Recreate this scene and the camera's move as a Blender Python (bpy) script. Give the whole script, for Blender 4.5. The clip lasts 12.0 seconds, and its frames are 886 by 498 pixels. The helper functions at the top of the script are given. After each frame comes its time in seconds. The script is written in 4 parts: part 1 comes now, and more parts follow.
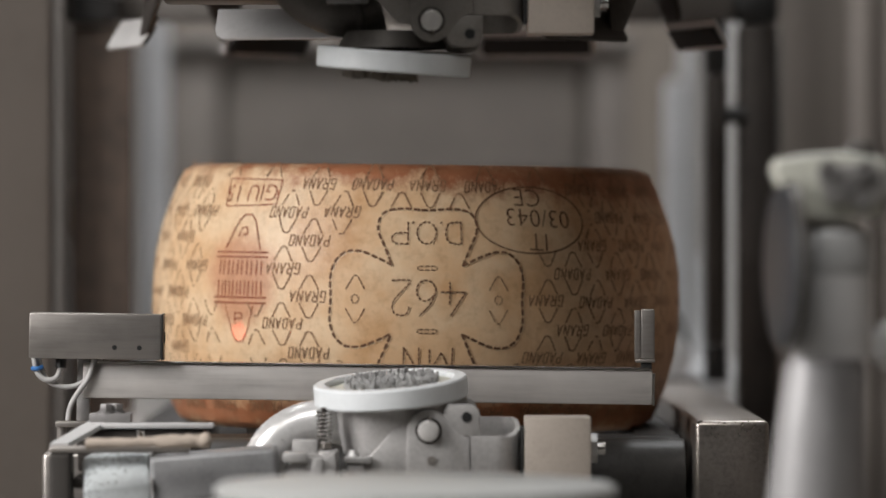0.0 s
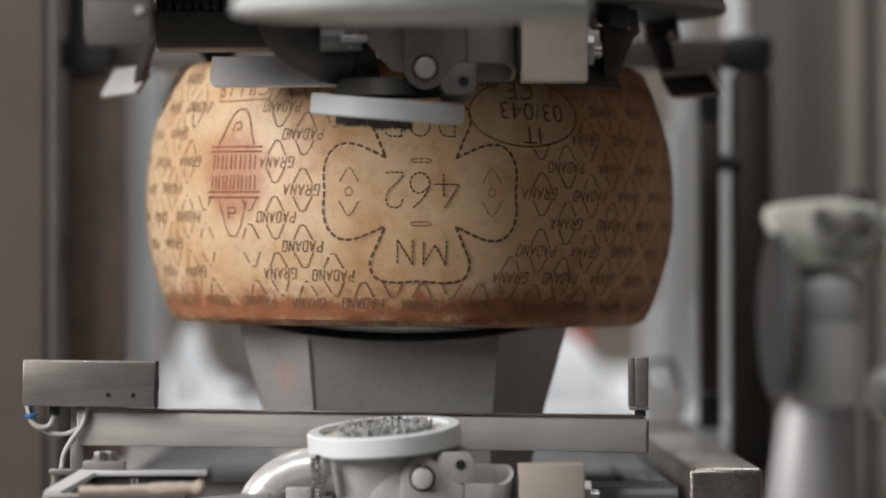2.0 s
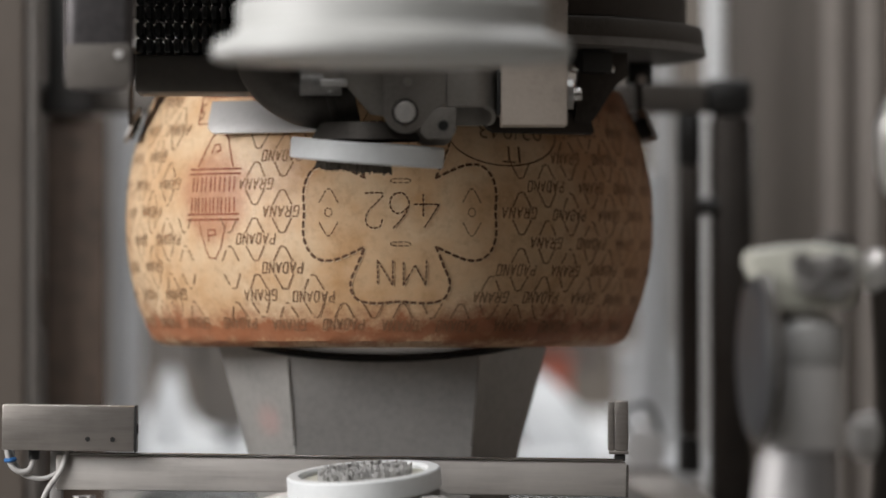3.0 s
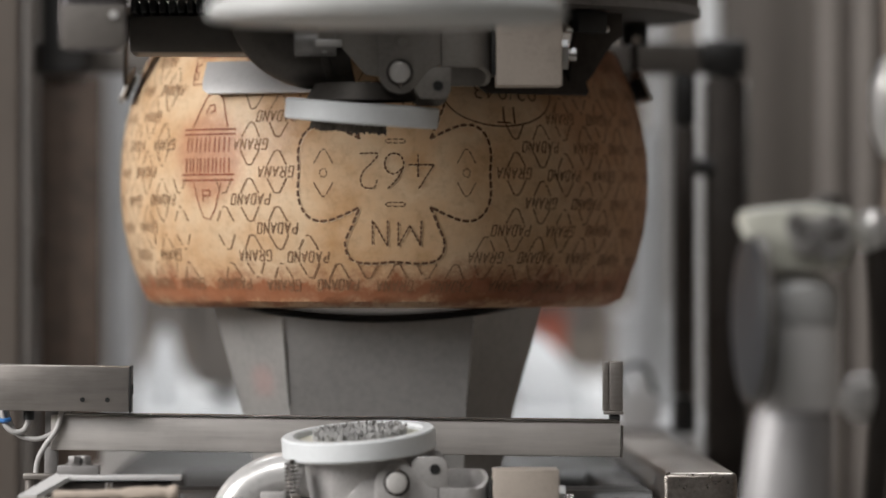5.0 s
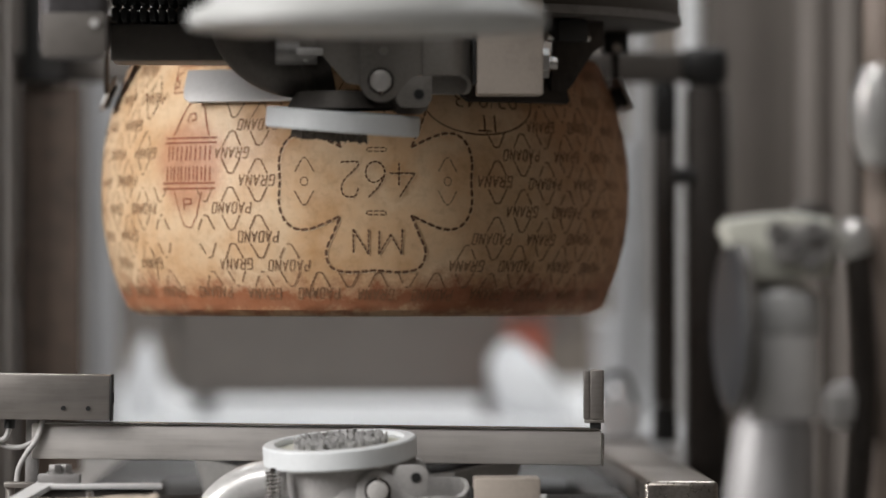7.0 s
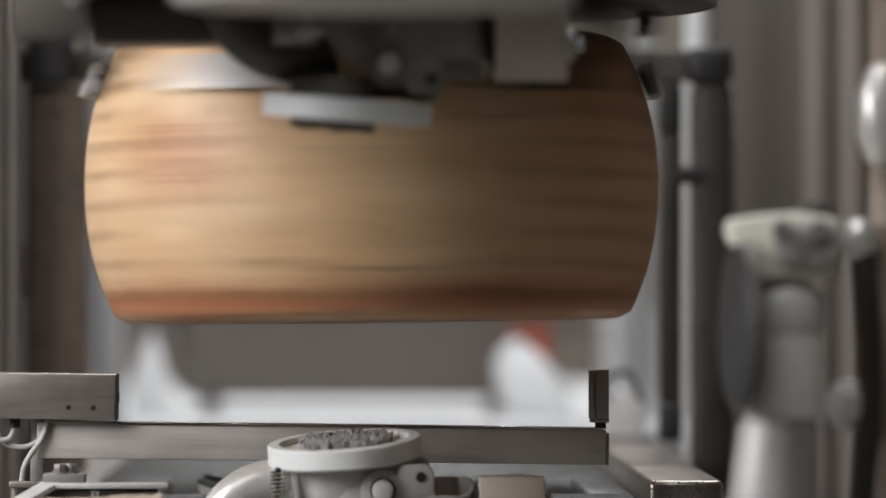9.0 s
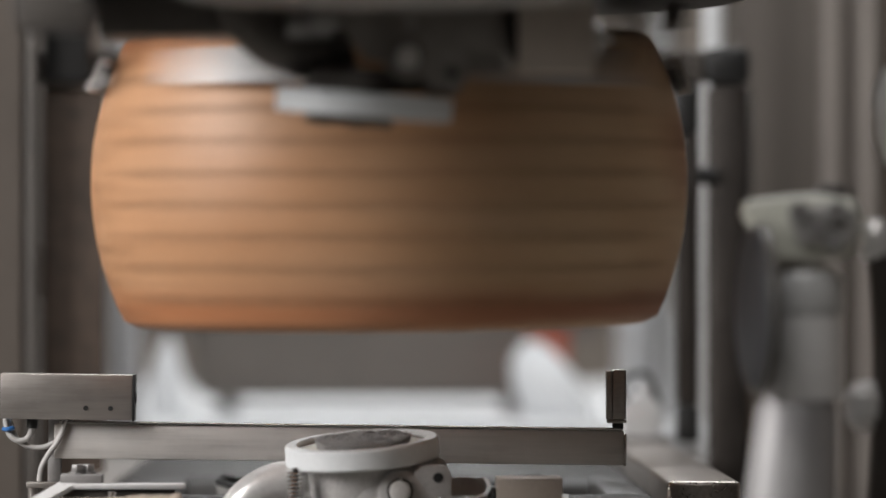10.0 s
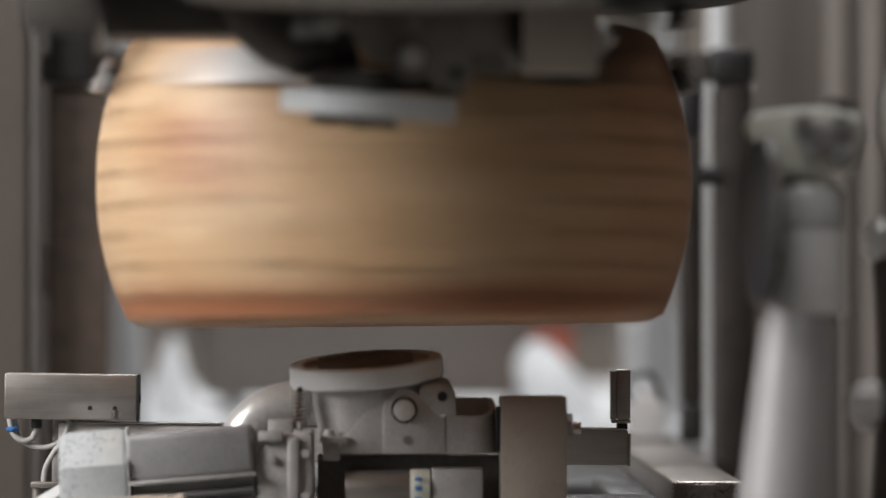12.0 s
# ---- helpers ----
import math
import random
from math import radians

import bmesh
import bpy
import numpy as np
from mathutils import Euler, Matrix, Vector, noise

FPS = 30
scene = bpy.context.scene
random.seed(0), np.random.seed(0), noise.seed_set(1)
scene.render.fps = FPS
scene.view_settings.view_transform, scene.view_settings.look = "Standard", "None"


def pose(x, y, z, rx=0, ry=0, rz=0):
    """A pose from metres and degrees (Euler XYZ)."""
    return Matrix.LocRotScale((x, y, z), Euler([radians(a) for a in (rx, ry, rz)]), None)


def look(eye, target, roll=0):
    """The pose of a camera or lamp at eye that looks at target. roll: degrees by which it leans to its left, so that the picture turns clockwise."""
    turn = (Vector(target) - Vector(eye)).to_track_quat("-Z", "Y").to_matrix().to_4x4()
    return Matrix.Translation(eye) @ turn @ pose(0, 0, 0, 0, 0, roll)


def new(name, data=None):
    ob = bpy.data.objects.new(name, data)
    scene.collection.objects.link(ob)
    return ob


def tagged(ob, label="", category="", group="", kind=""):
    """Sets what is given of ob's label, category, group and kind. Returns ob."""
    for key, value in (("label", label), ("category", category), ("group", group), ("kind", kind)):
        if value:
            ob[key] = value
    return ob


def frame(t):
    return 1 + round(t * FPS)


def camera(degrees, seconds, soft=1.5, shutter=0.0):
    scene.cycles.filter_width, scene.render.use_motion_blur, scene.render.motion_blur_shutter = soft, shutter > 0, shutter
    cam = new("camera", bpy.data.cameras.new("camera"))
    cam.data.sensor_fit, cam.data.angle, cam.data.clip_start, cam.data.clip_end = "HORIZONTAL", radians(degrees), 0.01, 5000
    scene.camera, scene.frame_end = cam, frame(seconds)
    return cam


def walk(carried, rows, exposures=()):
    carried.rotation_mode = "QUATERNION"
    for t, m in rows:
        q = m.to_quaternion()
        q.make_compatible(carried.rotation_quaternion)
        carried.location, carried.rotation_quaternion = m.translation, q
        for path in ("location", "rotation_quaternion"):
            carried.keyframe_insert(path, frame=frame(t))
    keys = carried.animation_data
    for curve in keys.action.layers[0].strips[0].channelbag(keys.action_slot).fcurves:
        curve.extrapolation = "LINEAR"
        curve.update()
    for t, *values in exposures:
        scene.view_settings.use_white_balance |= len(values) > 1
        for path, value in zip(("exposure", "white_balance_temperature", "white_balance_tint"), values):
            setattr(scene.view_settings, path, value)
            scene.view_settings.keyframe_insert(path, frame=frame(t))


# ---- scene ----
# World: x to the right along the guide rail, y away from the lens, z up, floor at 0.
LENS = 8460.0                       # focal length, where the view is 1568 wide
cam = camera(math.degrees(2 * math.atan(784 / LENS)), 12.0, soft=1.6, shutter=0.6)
EYE = Vector((0.0, -3.8, 1.02))
cam.data.dof.use_dof = True         # long lens, wide open: only the guide rail is sharp
cam.data.dof.focus_distance = 3.53
cam.data.dof.aperture_fstop = 3.2

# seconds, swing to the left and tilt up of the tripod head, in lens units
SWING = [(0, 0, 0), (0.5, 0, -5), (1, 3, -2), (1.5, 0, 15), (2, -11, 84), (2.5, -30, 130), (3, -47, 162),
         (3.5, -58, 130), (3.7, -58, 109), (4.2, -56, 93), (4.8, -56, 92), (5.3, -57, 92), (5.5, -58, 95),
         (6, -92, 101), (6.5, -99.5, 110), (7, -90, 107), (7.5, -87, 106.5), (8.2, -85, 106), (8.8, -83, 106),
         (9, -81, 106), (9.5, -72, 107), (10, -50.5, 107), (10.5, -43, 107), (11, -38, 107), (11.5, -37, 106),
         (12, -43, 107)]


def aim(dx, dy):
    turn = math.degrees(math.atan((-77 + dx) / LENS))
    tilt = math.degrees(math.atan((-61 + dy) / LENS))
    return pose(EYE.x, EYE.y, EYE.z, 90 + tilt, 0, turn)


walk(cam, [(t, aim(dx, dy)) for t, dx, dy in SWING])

# ---------------------------------------------------------------- light
world = bpy.data.worlds.new("hall")
scene.world = world
world.use_nodes = True
world.node_tree.nodes["Background"].inputs[0].default_value = (0.9, 0.95, 1.0, 1)
world.node_tree.nodes["Background"].inputs[1].default_value = 0.05
scene.view_settings.exposure = 0.0


def lamp(name, eye, target, sx, sy, watts, colour):
    data = bpy.data.lights.new(name, "AREA")
    data.shape, data.size, data.size_y, data.energy, data.color = "RECTANGLE", sx, sy, watts, colour
    ob = new(name, data)
    ob.matrix_world = look(eye, target)
    return ob


lamp("window_light", (-1.75, -1.2, 1.75), (0, -0.1, 1.0), 0.95, 0.85, 46, (1.0, 0.975, 0.96))
lamp("ceiling_light_back", (0.1, 0.75, 3.1), (0.0, 1.6, 0.6), 2.2, 0.8, 72, (0.97, 0.985, 1.0))
lamp("ceiling_light_far", (0.0, 2.9, 3.2), (0.0, 2.8, 0), 2.4, 0.6, 60, (0.97, 0.985, 1.0))
lamp("ceiling_light_front", (-0.6, -2.3, 3.2), (-0.1, -0.5, 0.8), 1.6, 0.6, 32, (1.0, 0.985, 0.965))
beam = bpy.data.lights.new("sensor_beam", "SPOT")
beam.energy, beam.color, beam.spot_size, beam.spot_blend, beam.shadow_soft_size = 0.55, (1.0, 0.03, 0.015), radians(9.0), 0.9, 0.001
beam_ob = new("sensor_beam", beam)
beam_ob.matrix_world = look((-0.1715, -0.258, 0.931), (-0.121, -0.155, 0.931))


# ---------------------------------------------------------------- materials
def nodes_of(name):
    mat = bpy.data.materials.new(name)
    mat.use_nodes = True
    nt = mat.node_tree
    return mat, nt, nt.nodes["Principled BSDF"]


def noise_node(nt, scale, detail=4, rough=0.6, stretch=None):
    tc = nt.nodes.new("ShaderNodeTexCoord")
    n = nt.nodes.new("ShaderNodeTexNoise")
    n.inputs["Scale"].default_value, n.inputs["Detail"].default_value, n.inputs["Roughness"].default_value = scale, detail, rough
    if stretch:
        mp = nt.nodes.new("ShaderNodeMapping")
        mp.inputs["Scale"].default_value = stretch
        nt.links.new(tc.outputs["Object"], mp.inputs["Vector"])
        nt.links.new(mp.outputs["Vector"], n.inputs["Vector"])
    else:
        nt.links.new(tc.outputs["Object"], n.inputs["Vector"])
    return n


def ramp(nt, src, stops):
    r = nt.nodes.new("ShaderNodeValToRGB")
    e = r.color_ramp.elements
    while len(e) < len(stops):
        e.new(0.5)
    for el, (p, c) in zip(e, stops):
        el.position, el.color = p, (*c, 1) if len(c) == 3 else c
    nt.links.new(src, r.inputs["Fac"])
    return r


def bump(nt, src, strength, distance, bsdf):
    b = nt.nodes.new("ShaderNodeBump")
    b.inputs["Strength"].default_value, b.inputs["Distance"].default_value = strength, distance
    nt.links.new(src, b.inputs["Height"])
    nt.links.new(b.outputs["Normal"], bsdf.inputs["Normal"])


def surface(name, base, rough, metal=0.0, grain=180, vary=0.25, stain=14, relief=0.15, stretch=None):
    """A worn surface: fine grain and broad stains in colour and gloss."""
    mat, nt, b = nodes_of(name)
    b.inputs["Metallic"].default_value = metal
    lo = tuple(c * (1 - vary) for c in base)
    hi = tuple(min(1, c * (1 + vary * 0.6)) for c in base)
    broad = noise_node(nt, stain, 6, 0.65)
    fine = noise_node(nt, grain, 3, 0.6, stretch)
    mix = nt.nodes.new("ShaderNodeMath")
    mix.operation = "MULTIPLY_ADD"
    mix.inputs[1].default_value, mix.inputs[2].default_value = 0.4, 0.0
    nt.links.new(fine.outputs["Fac"], mix.inputs[0])
    add = nt.nodes.new("ShaderNodeMath")
    add.operation = "MULTIPLY_ADD"
    add.inputs[1].default_value = 0.6
    nt.links.new(broad.outputs["Fac"], add.inputs[0])
    nt.links.new(mix.outputs[0], add.inputs[2])
    r = ramp(nt, add.outputs[0], [(0.33, lo), (0.5, base), (0.68, hi)])
    nt.links.new(r.outputs["Color"], b.inputs["Base Color"])
    g = nt.nodes.new("ShaderNodeMapRange")
    g.inputs["To Min"].default_value, g.inputs["To Max"].default_value = max(0.05, rough - 0.12), min(1, rough + 0.14)
    nt.links.new(add.outputs[0], g.inputs["Value"])
    nt.links.new(g.outputs["Result"], b.inputs["Roughness"])
    bump(nt, fine.outputs["Fac"], relief, 0.0006, b)
    return mat


STEEL = surface("brushed_steel", (0.40, 0.37, 0.345), 0.36, 0.8, 260, 0.26, 10, 0.1, (0.08, 1, 1))
STEEL_DULL = surface("dull_steel", (0.26, 0.25, 0.245), 0.5, 0.5, 220, 0.3, 18, 0.2)
TUBE_STEEL = surface("worn_tube_steel", (0.37, 0.335, 0.305), 0.3, 0.9, 300, 0.35, 24, 0.25)
STAINLESS = surface("matt_stainless_sheet", (0.46, 0.45, 0.435), 0.48, 0.45, 180, 0.18, 9, 0.1)
RAIL = surface("brushed_rail_steel", (0.60, 0.57, 0.545), 0.4, 0.5, 260, 0.22, 12, 0.12, (0.06, 1, 1))
ALU = surface("bare_aluminium", (0.52, 0.51, 0.50), 0.5, 0.5, 260, 0.15, 18, 0.2)
SHOE = surface("bright_sheet_steel", (0.54, 0.53, 0.525), 0.52, 0.25, 260, 0.1, 12, 0.1)
CAST = surface("cast_aluminium", (0.50, 0.485, 0.475), 0.46, 0.4, 320, 0.22, 22, 0.35)
POLISHED = surface("polished_steel", (0.62, 0.60, 0.58), 0.22, 1.0, 300, 0.15, 14, 0.08)
DARK_STEEL = surface("dark_steel", (0.06, 0.052, 0.047), 0.42, 0.6, 200, 0.35, 16, 0.2)
BLACK = surface("black_plastic", (0.018, 0.018, 0.018), 0.45, 0.0, 300, 0.3, 20, 0.15)
RUBBER = surface("black_rubber", (0.012, 0.012, 0.012), 0.7, 0.0, 300, 0.3, 20, 0.2)
WHITE = surface("white_plastic", (0.80, 0.825, 0.84), 0.42, 0.0, 260, 0.06, 26, 0.12)
CREAM = surface("cream_plastic", (0.66, 0.66, 0.58), 0.5, 0.0, 200, 0.12, 12, 0.1)
BLOCK = surface("beige_enamel", (0.42, 0.365, 0.315), 0.5, 0.1, 420, 0.18, 40, 0.3)
PAINT = surface("grey_beige_panel", (0.108, 0.091, 0.078), 0.55, 0.0, 120, 0.14, 5, 0.1)
RUST = surface("rust_stained_panel", (0.088, 0.062, 0.047), 0.7, 0.0, 60, 0.6, 16, 0.3)
WALL = surface("hall_wall_paint", (0.205, 0.175, 0.148), 0.8, 0.0, 30, 0.12, 1.2, 0.1)
FLOOR = surface("concrete_floor", (0.24, 0.23, 0.21), 0.6, 0.0, 60, 0.2, 2, 0.2)
WHITE_PAINT = surface("white_enamel", (0.82, 0.83, 0.84), 0.5, 0.0, 60, 0.05, 6, 0.05)
PALE_BLUE = surface("pale_grey_blue_tube", (0.66, 0.665, 0.68), 0.4, 0.2, 80, 0.15, 6, 0.05)
HOOD = surface("grey_hood_paint", (0.160, 0.139, 0.121), 0.6, 0.0, 60, 0.18, 5, 0.1)
ORANGE = surface("orange_red_plastic", (0.50, 0.13, 0.075), 0.5, 0.0, 80, 0.15, 10, 0.05)
PALE = surface("pale_grey_enamel", (0.56, 0.56, 0.56), 0.34, 0.0, 200, 0.12, 14, 0.15)
DARK_SHEET = surface("dark_brown_sheet", (0.035, 0.030, 0.026), 0.75, 0.0, 160, 0.25, 10, 0.15)
FRAME = surface("grey_frame_paint", (0.108, 0.097, 0.088), 0.5, 0.1, 160, 0.2, 10, 0.15)
ROLLER = surface("dark_roller_sleeve", (0.04, 0.038, 0.036), 0.42, 0.0, 200, 0.35, 12, 0.2)
ROLLER.node_tree.nodes["Principled BSDF"].inputs["Specular IOR Level"].default_value = 0.3
DIM_TUBE = surface("grey_tube_paint", (0.225, 0.198, 0.178), 0.5, 0.1, 80, 0.15, 6, 0.05)
CABLE = surface("grey_cable_sheath", (0.45, 0.44, 0.43), 0.5, 0.0, 300, 0.12, 30, 0.1)
BLUE = surface("blue_cable_tie", (0.04, 0.16, 0.42), 0.45, 0.0, 300, 0.1, 30, 0.1)
DARK_CAST = surface("dark_cast_grey", (0.098, 0.088, 0.080), 0.5, 0.5, 320, 0.25, 22, 0.35)
BRISTLE = surface("grey_bristle", (0.36, 0.355, 0.35), 0.75, 0.0, 500, 0.4, 60, 0.3)
MOTOR = surface("motor_paint", (0.31, 0.31, 0.315), 0.42, 0.2, 300, 0.2, 20, 0.2)
MOTOR_CAP = surface("pale_green_cap", (0.64, 0.675, 0.685), 0.28, 0.3, 260, 0.25, 18, 0.25)
WOOD = surface("pale_worn_wood", (0.50, 0.42, 0.35), 0.7, 0.0, 160, 0.25, 12, 0.2, (0.1, 1, 1))


def rind_material():
    """Oiled rind: golden, blotched, reddish brown along both rims, a ruddy brand mark."""
    mat, nt, b = nodes_of("cheese_rind")
    tc = nt.nodes.new("ShaderNodeTexCoord")
    broad = noise_node(nt, 9, 6, 0.6)
    fine = noise_node(nt, 110, 5, 0.7)
    base = ramp(nt, broad.outputs["Fac"], [(0.3, (0.55, 0.30, 0.13)), (0.41, (0.71, 0.465, 0.265)), (0.52, (0.78, 0.57, 0.365)), (0.61, (0.73, 0.485, 0.28)), (0.72, (0.62, 0.32, 0.13))])
    sep = nt.nodes.new("ShaderNodeSeparateXYZ")
    nt.links.new(tc.outputs["Object"], sep.inputs[0])
    height = nt.nodes.new("ShaderNodeMath")
    height.operation = "ABSOLUTE"
    centred = nt.nodes.new("ShaderNodeMath")
    centred.operation = "SUBTRACT"
    centred.inputs[1].default_value = 0.005
    nt.links.new(sep.outputs["Z"], centred.inputs[0])
    nt.links.new(centred.outputs[0], height.inputs[0])
    rag = noise_node(nt, 34, 8, 0.8)
    edge = nt.nodes.new("ShaderNodeMath")
    edge.operation = "MULTIPLY_ADD"
    edge.inputs[1].default_value = 0.07
    nt.links.new(rag.outputs["Fac"], edge.inputs[0])
    skew = nt.nodes.new("ShaderNodeMath")
    skew.operation = "MULTIPLY"
    nt.links.new(sep.outputs["X"], skew.inputs[0])
    upper = nt.nodes.new("ShaderNodeMath")
    upper.operation = "MAXIMUM"
    upper.inputs[1].default_value = 0.0
    nt.links.new(sep.outputs["Z"], upper.inputs[0])
    nt.links.new(upper.outputs[0], skew.inputs[1])
    tilted = nt.nodes.new("ShaderNodeMath")
    tilted.operation = "MULTIPLY_ADD"
    tilted.inputs[1].default_value = 0.75
    nt.links.new(skew.outputs[0], tilted.inputs[0])
    nt.links.new(height.outputs[0], tilted.inputs[2])
    nt.links.new(tilted.outputs[0], edge.inputs[2])
    band = ramp(nt, edge.outputs[0], [(0.108, (0, 0, 0)), (0.119, (0.55, 0.55, 0.55)), (0.125, (0.92, 0.92, 0.92)), (0.1365, (0.8, 0.8, 0.8)), (0.144, (0.15, 0.15, 0.15))])
    red = nt.nodes.new("ShaderNodeMix")
    red.data_type = "RGBA"
    red.inputs["B"].default_value = (0.34, 0.105, 0.042, 1)
    nt.links.new(band.outputs["Color"], red.inputs["Factor"])
    nt.links.new(base.outputs["Color"], red.inputs["A"])
    # the side away from the large marks is browner
    side = nt.nodes.new("ShaderNodeMath")
    side.operation = "MULTIPLY_ADD"
    side.inputs[1].default_value = 0.22
    nt.links.new(broad.outputs["Fac"], side.inputs[0])
    lean = nt.nodes.new("ShaderNodeVectorMath")
    lean.operation = "DOT_PRODUCT"
    lean.inputs[1].default_value = (0.55, 1.0, 0.0)
    nt.links.new(tc.outputs["Object"], lean.inputs[0])
    nt.links.new(lean.outputs["Value"], side.inputs[2])
    far = ramp(nt, side.outputs[0], [(0.0, (0, 0, 0)), (0.06, (0.4, 0.4, 0.4)), (0.17, (0.65, 0.65, 0.65))])
    brown = nt.nodes.new("ShaderNodeMix")
    brown.data_type = "RGBA"
    brown.inputs["B"].default_value = (0.47, 0.19, 0.078, 1)
    nt.links.new(far.outputs["Color"], brown.inputs["Factor"])
    nt.links.new(red.outputs["Result"], brown.inputs["A"])
    # ruddy ink of the branded lozenge
    dist = nt.nodes.new("ShaderNodeVectorMath")
    dist.operation = "DISTANCE"
    dist.inputs[1].default_value = (-0.134, -0.1575, 0.014)
    nt.links.new(tc.outputs["Object"], dist.inputs[0])
    wob = nt.nodes.new("ShaderNodeMath")
    wob.operation = "MULTIPLY_ADD"
    wob.inputs[1].default_value = 0.03
    nt.links.new(rag.outputs["Fac"], wob.inputs[0])
    nt.links.new(dist.outputs["Value"], wob.inputs[2])
    spot = ramp(nt, wob.outputs[0], [(0.02, (0.7, 0.7, 0.7)), (0.042, (0.62, 0.62, 0.62)), (0.056, (0, 0, 0))])
    ink = nt.nodes.new("ShaderNodeMix")
    ink.data_type = "RGBA"
    ink.inputs["B"].default_value = (0.47, 0.165, 0.07, 1)
    nt.links.new(spot.outputs["Color"], ink.inputs["Factor"])
    nt.links.new(brown.outputs["Result"], ink.inputs["A"])
    speck = ramp(nt, fine.outputs["Fac"], [(0.25, (0.78, 0.74, 0.7)), (0.5, (1, 1, 1)), (0.8, (1.06, 1.05, 1.02))])
    mul = nt.nodes.new("ShaderNodeMix")
    mul.data_type, mul.blend_type = "RGBA", "MULTIPLY"
    mul.inputs["Factor"].default_value = 0.8
    nt.links.new(ink.outputs["Result"], mul.inputs["A"])
    nt.links.new(speck.outputs["Color"], mul.inputs["B"])
    nt.links.new(mul.outputs["Result"], b.inputs["Base Color"])
    g = nt.nodes.new("ShaderNodeMapRange")
    g.inputs["To Min"].default_value, g.inputs["To Max"].default_value = 0.34, 0.62
    nt.links.new(broad.outputs["Fac"], g.inputs["Value"])
    nt.links.new(g.outputs["Result"], b.inputs["Roughness"])
    bump(nt, fine.outputs["Fac"], 0.35, 0.0008, b)
    return mat


RIND = rind_material()
STAMP_SOFT = surface("shallow_mark_brown", (0.27, 0.15, 0.08), 0.7, 0.0, 300, 0.45, 40, 0.2)
COVER = surface("milky_plastic", (0.50, 0.505, 0.495), 0.45, 0.0, 200, 0.1, 10, 0.08)
BOX_STEEL = surface("tarnished_steel", (0.115, 0.108, 0.112), 0.34, 0.6, 220, 0.3, 14, 0.15)
CHROME = surface("worn_chrome", (0.40, 0.39, 0.395), 0.5, 0.3, 260, 0.15, 14, 0.1)
MATT_BLACK = surface("matt_black_face", (0.03, 0.031, 0.035), 0.45, 0.0, 200, 0.3, 14, 0.1)
STAMP = surface("pressed_mark_brown", (0.16, 0.08, 0.042), 0.7, 0.0, 300, 0.45, 40, 0.2)
# highlight along the marks' lower right edges, put into a pale colour
MARK_GLINT = surface("painted_mark_highlight", (0.80, 0.60, 0.38), 0.5, 0.0, 300, 0.2, 40, 0.2)
BOLT = surface("bright_bolt_face", (0.66, 0.64, 0.62), 0.34, 0.25, 300, 0.15, 30, 0.1)
# darker copy of CAST: shade over the upper brush unit, put into the colour
SHADED_CAST = surface("shaded_cast_grey", (0.26, 0.24, 0.222), 0.48, 0.4, 320, 0.25, 22, 0.35)
DARK_BRISTLE = surface("dark_brown_bristle", (0.12, 0.10, 0.082), 0.8, 0.0, 500, 0.4, 60, 0.3)
BROWN_PIPE = surface("brown_grey_pipe_paint", (0.30, 0.24, 0.205), 0.5, 0.0, 120, 0.25, 14, 0.1)
FITTING = surface("dull_chrome", (0.72, 0.71, 0.70), 0.3, 0.45, 200, 0.15, 16, 0.1)
BRIGHTENED_STEEL = surface("brightened_column_steel", (0.80, 0.79, 0.79), 0.4, 0.1, 200, 0.14, 16, 0.15)
BRAND = surface("branded_mark_red_brown", (0.31, 0.10, 0.05), 0.7, 0.0, 300, 0.35, 40, 0.2)


# ---------------------------------------------------------------- shapes
def place(bm, tmp, m=None):
    """Adds the faces of tmp, moved by m, to bm."""
    if m is not None:
        bmesh.ops.transform(tmp, matrix=m, verts=tmp.verts)
    me = bpy.data.meshes.new("tmp")
    tmp.to_mesh(me)
    tmp.free()
    bm.from_mesh(me)
    bpy.data.meshes.remove(me)
    return bm


def box(lo, hi, bevel=0.0, m=None, bm=None, seg=2):
    """A box between two corners, edges rounded."""
    tmp = bmesh.new()
    c = [(a + b) / 2 for a, b in zip(lo, hi)]
    s = [abs(b - a) for a, b in zip(lo, hi)]
    bmesh.ops.create_cube(tmp, size=1, matrix=Matrix.Translation(c) @ Matrix.Diagonal((*s, 1)))
    if bevel:
        bmesh.ops.bevel(tmp, geom=tmp.edges[:], offset=min(bevel, min(s) * 0.45), segments=seg, affect="EDGES", profile=0.5)
    return place(bm if bm is not None else bmesh.new(), tmp, m)


def rod(p, q, r, r2=None, n=24, bm=None, bevel=0.0):
    """A cylinder or cone from p to q."""
    tmp = bmesh.new()
    p, q = Vector(p), Vector(q)
    d = q - p
    bmesh.ops.create_cone(tmp, cap_ends=True, segments=n, radius1=r, radius2=r if r2 is None else r2, depth=d.length)
    if bevel:
        rims = [e for e in tmp.edges if len(e.link_faces) == 2 and max(len(f.verts) for f in e.link_faces) > 4]
        bmesh.ops.bevel(tmp, geom=rims, offset=bevel, segments=2, affect="EDGES", profile=0.5)
    m = Matrix.Translation((p + q) / 2) @ d.to_track_quat("Z", "Y").to_matrix().to_4x4()
    return place(bm if bm is not None else bmesh.new(), tmp, m)


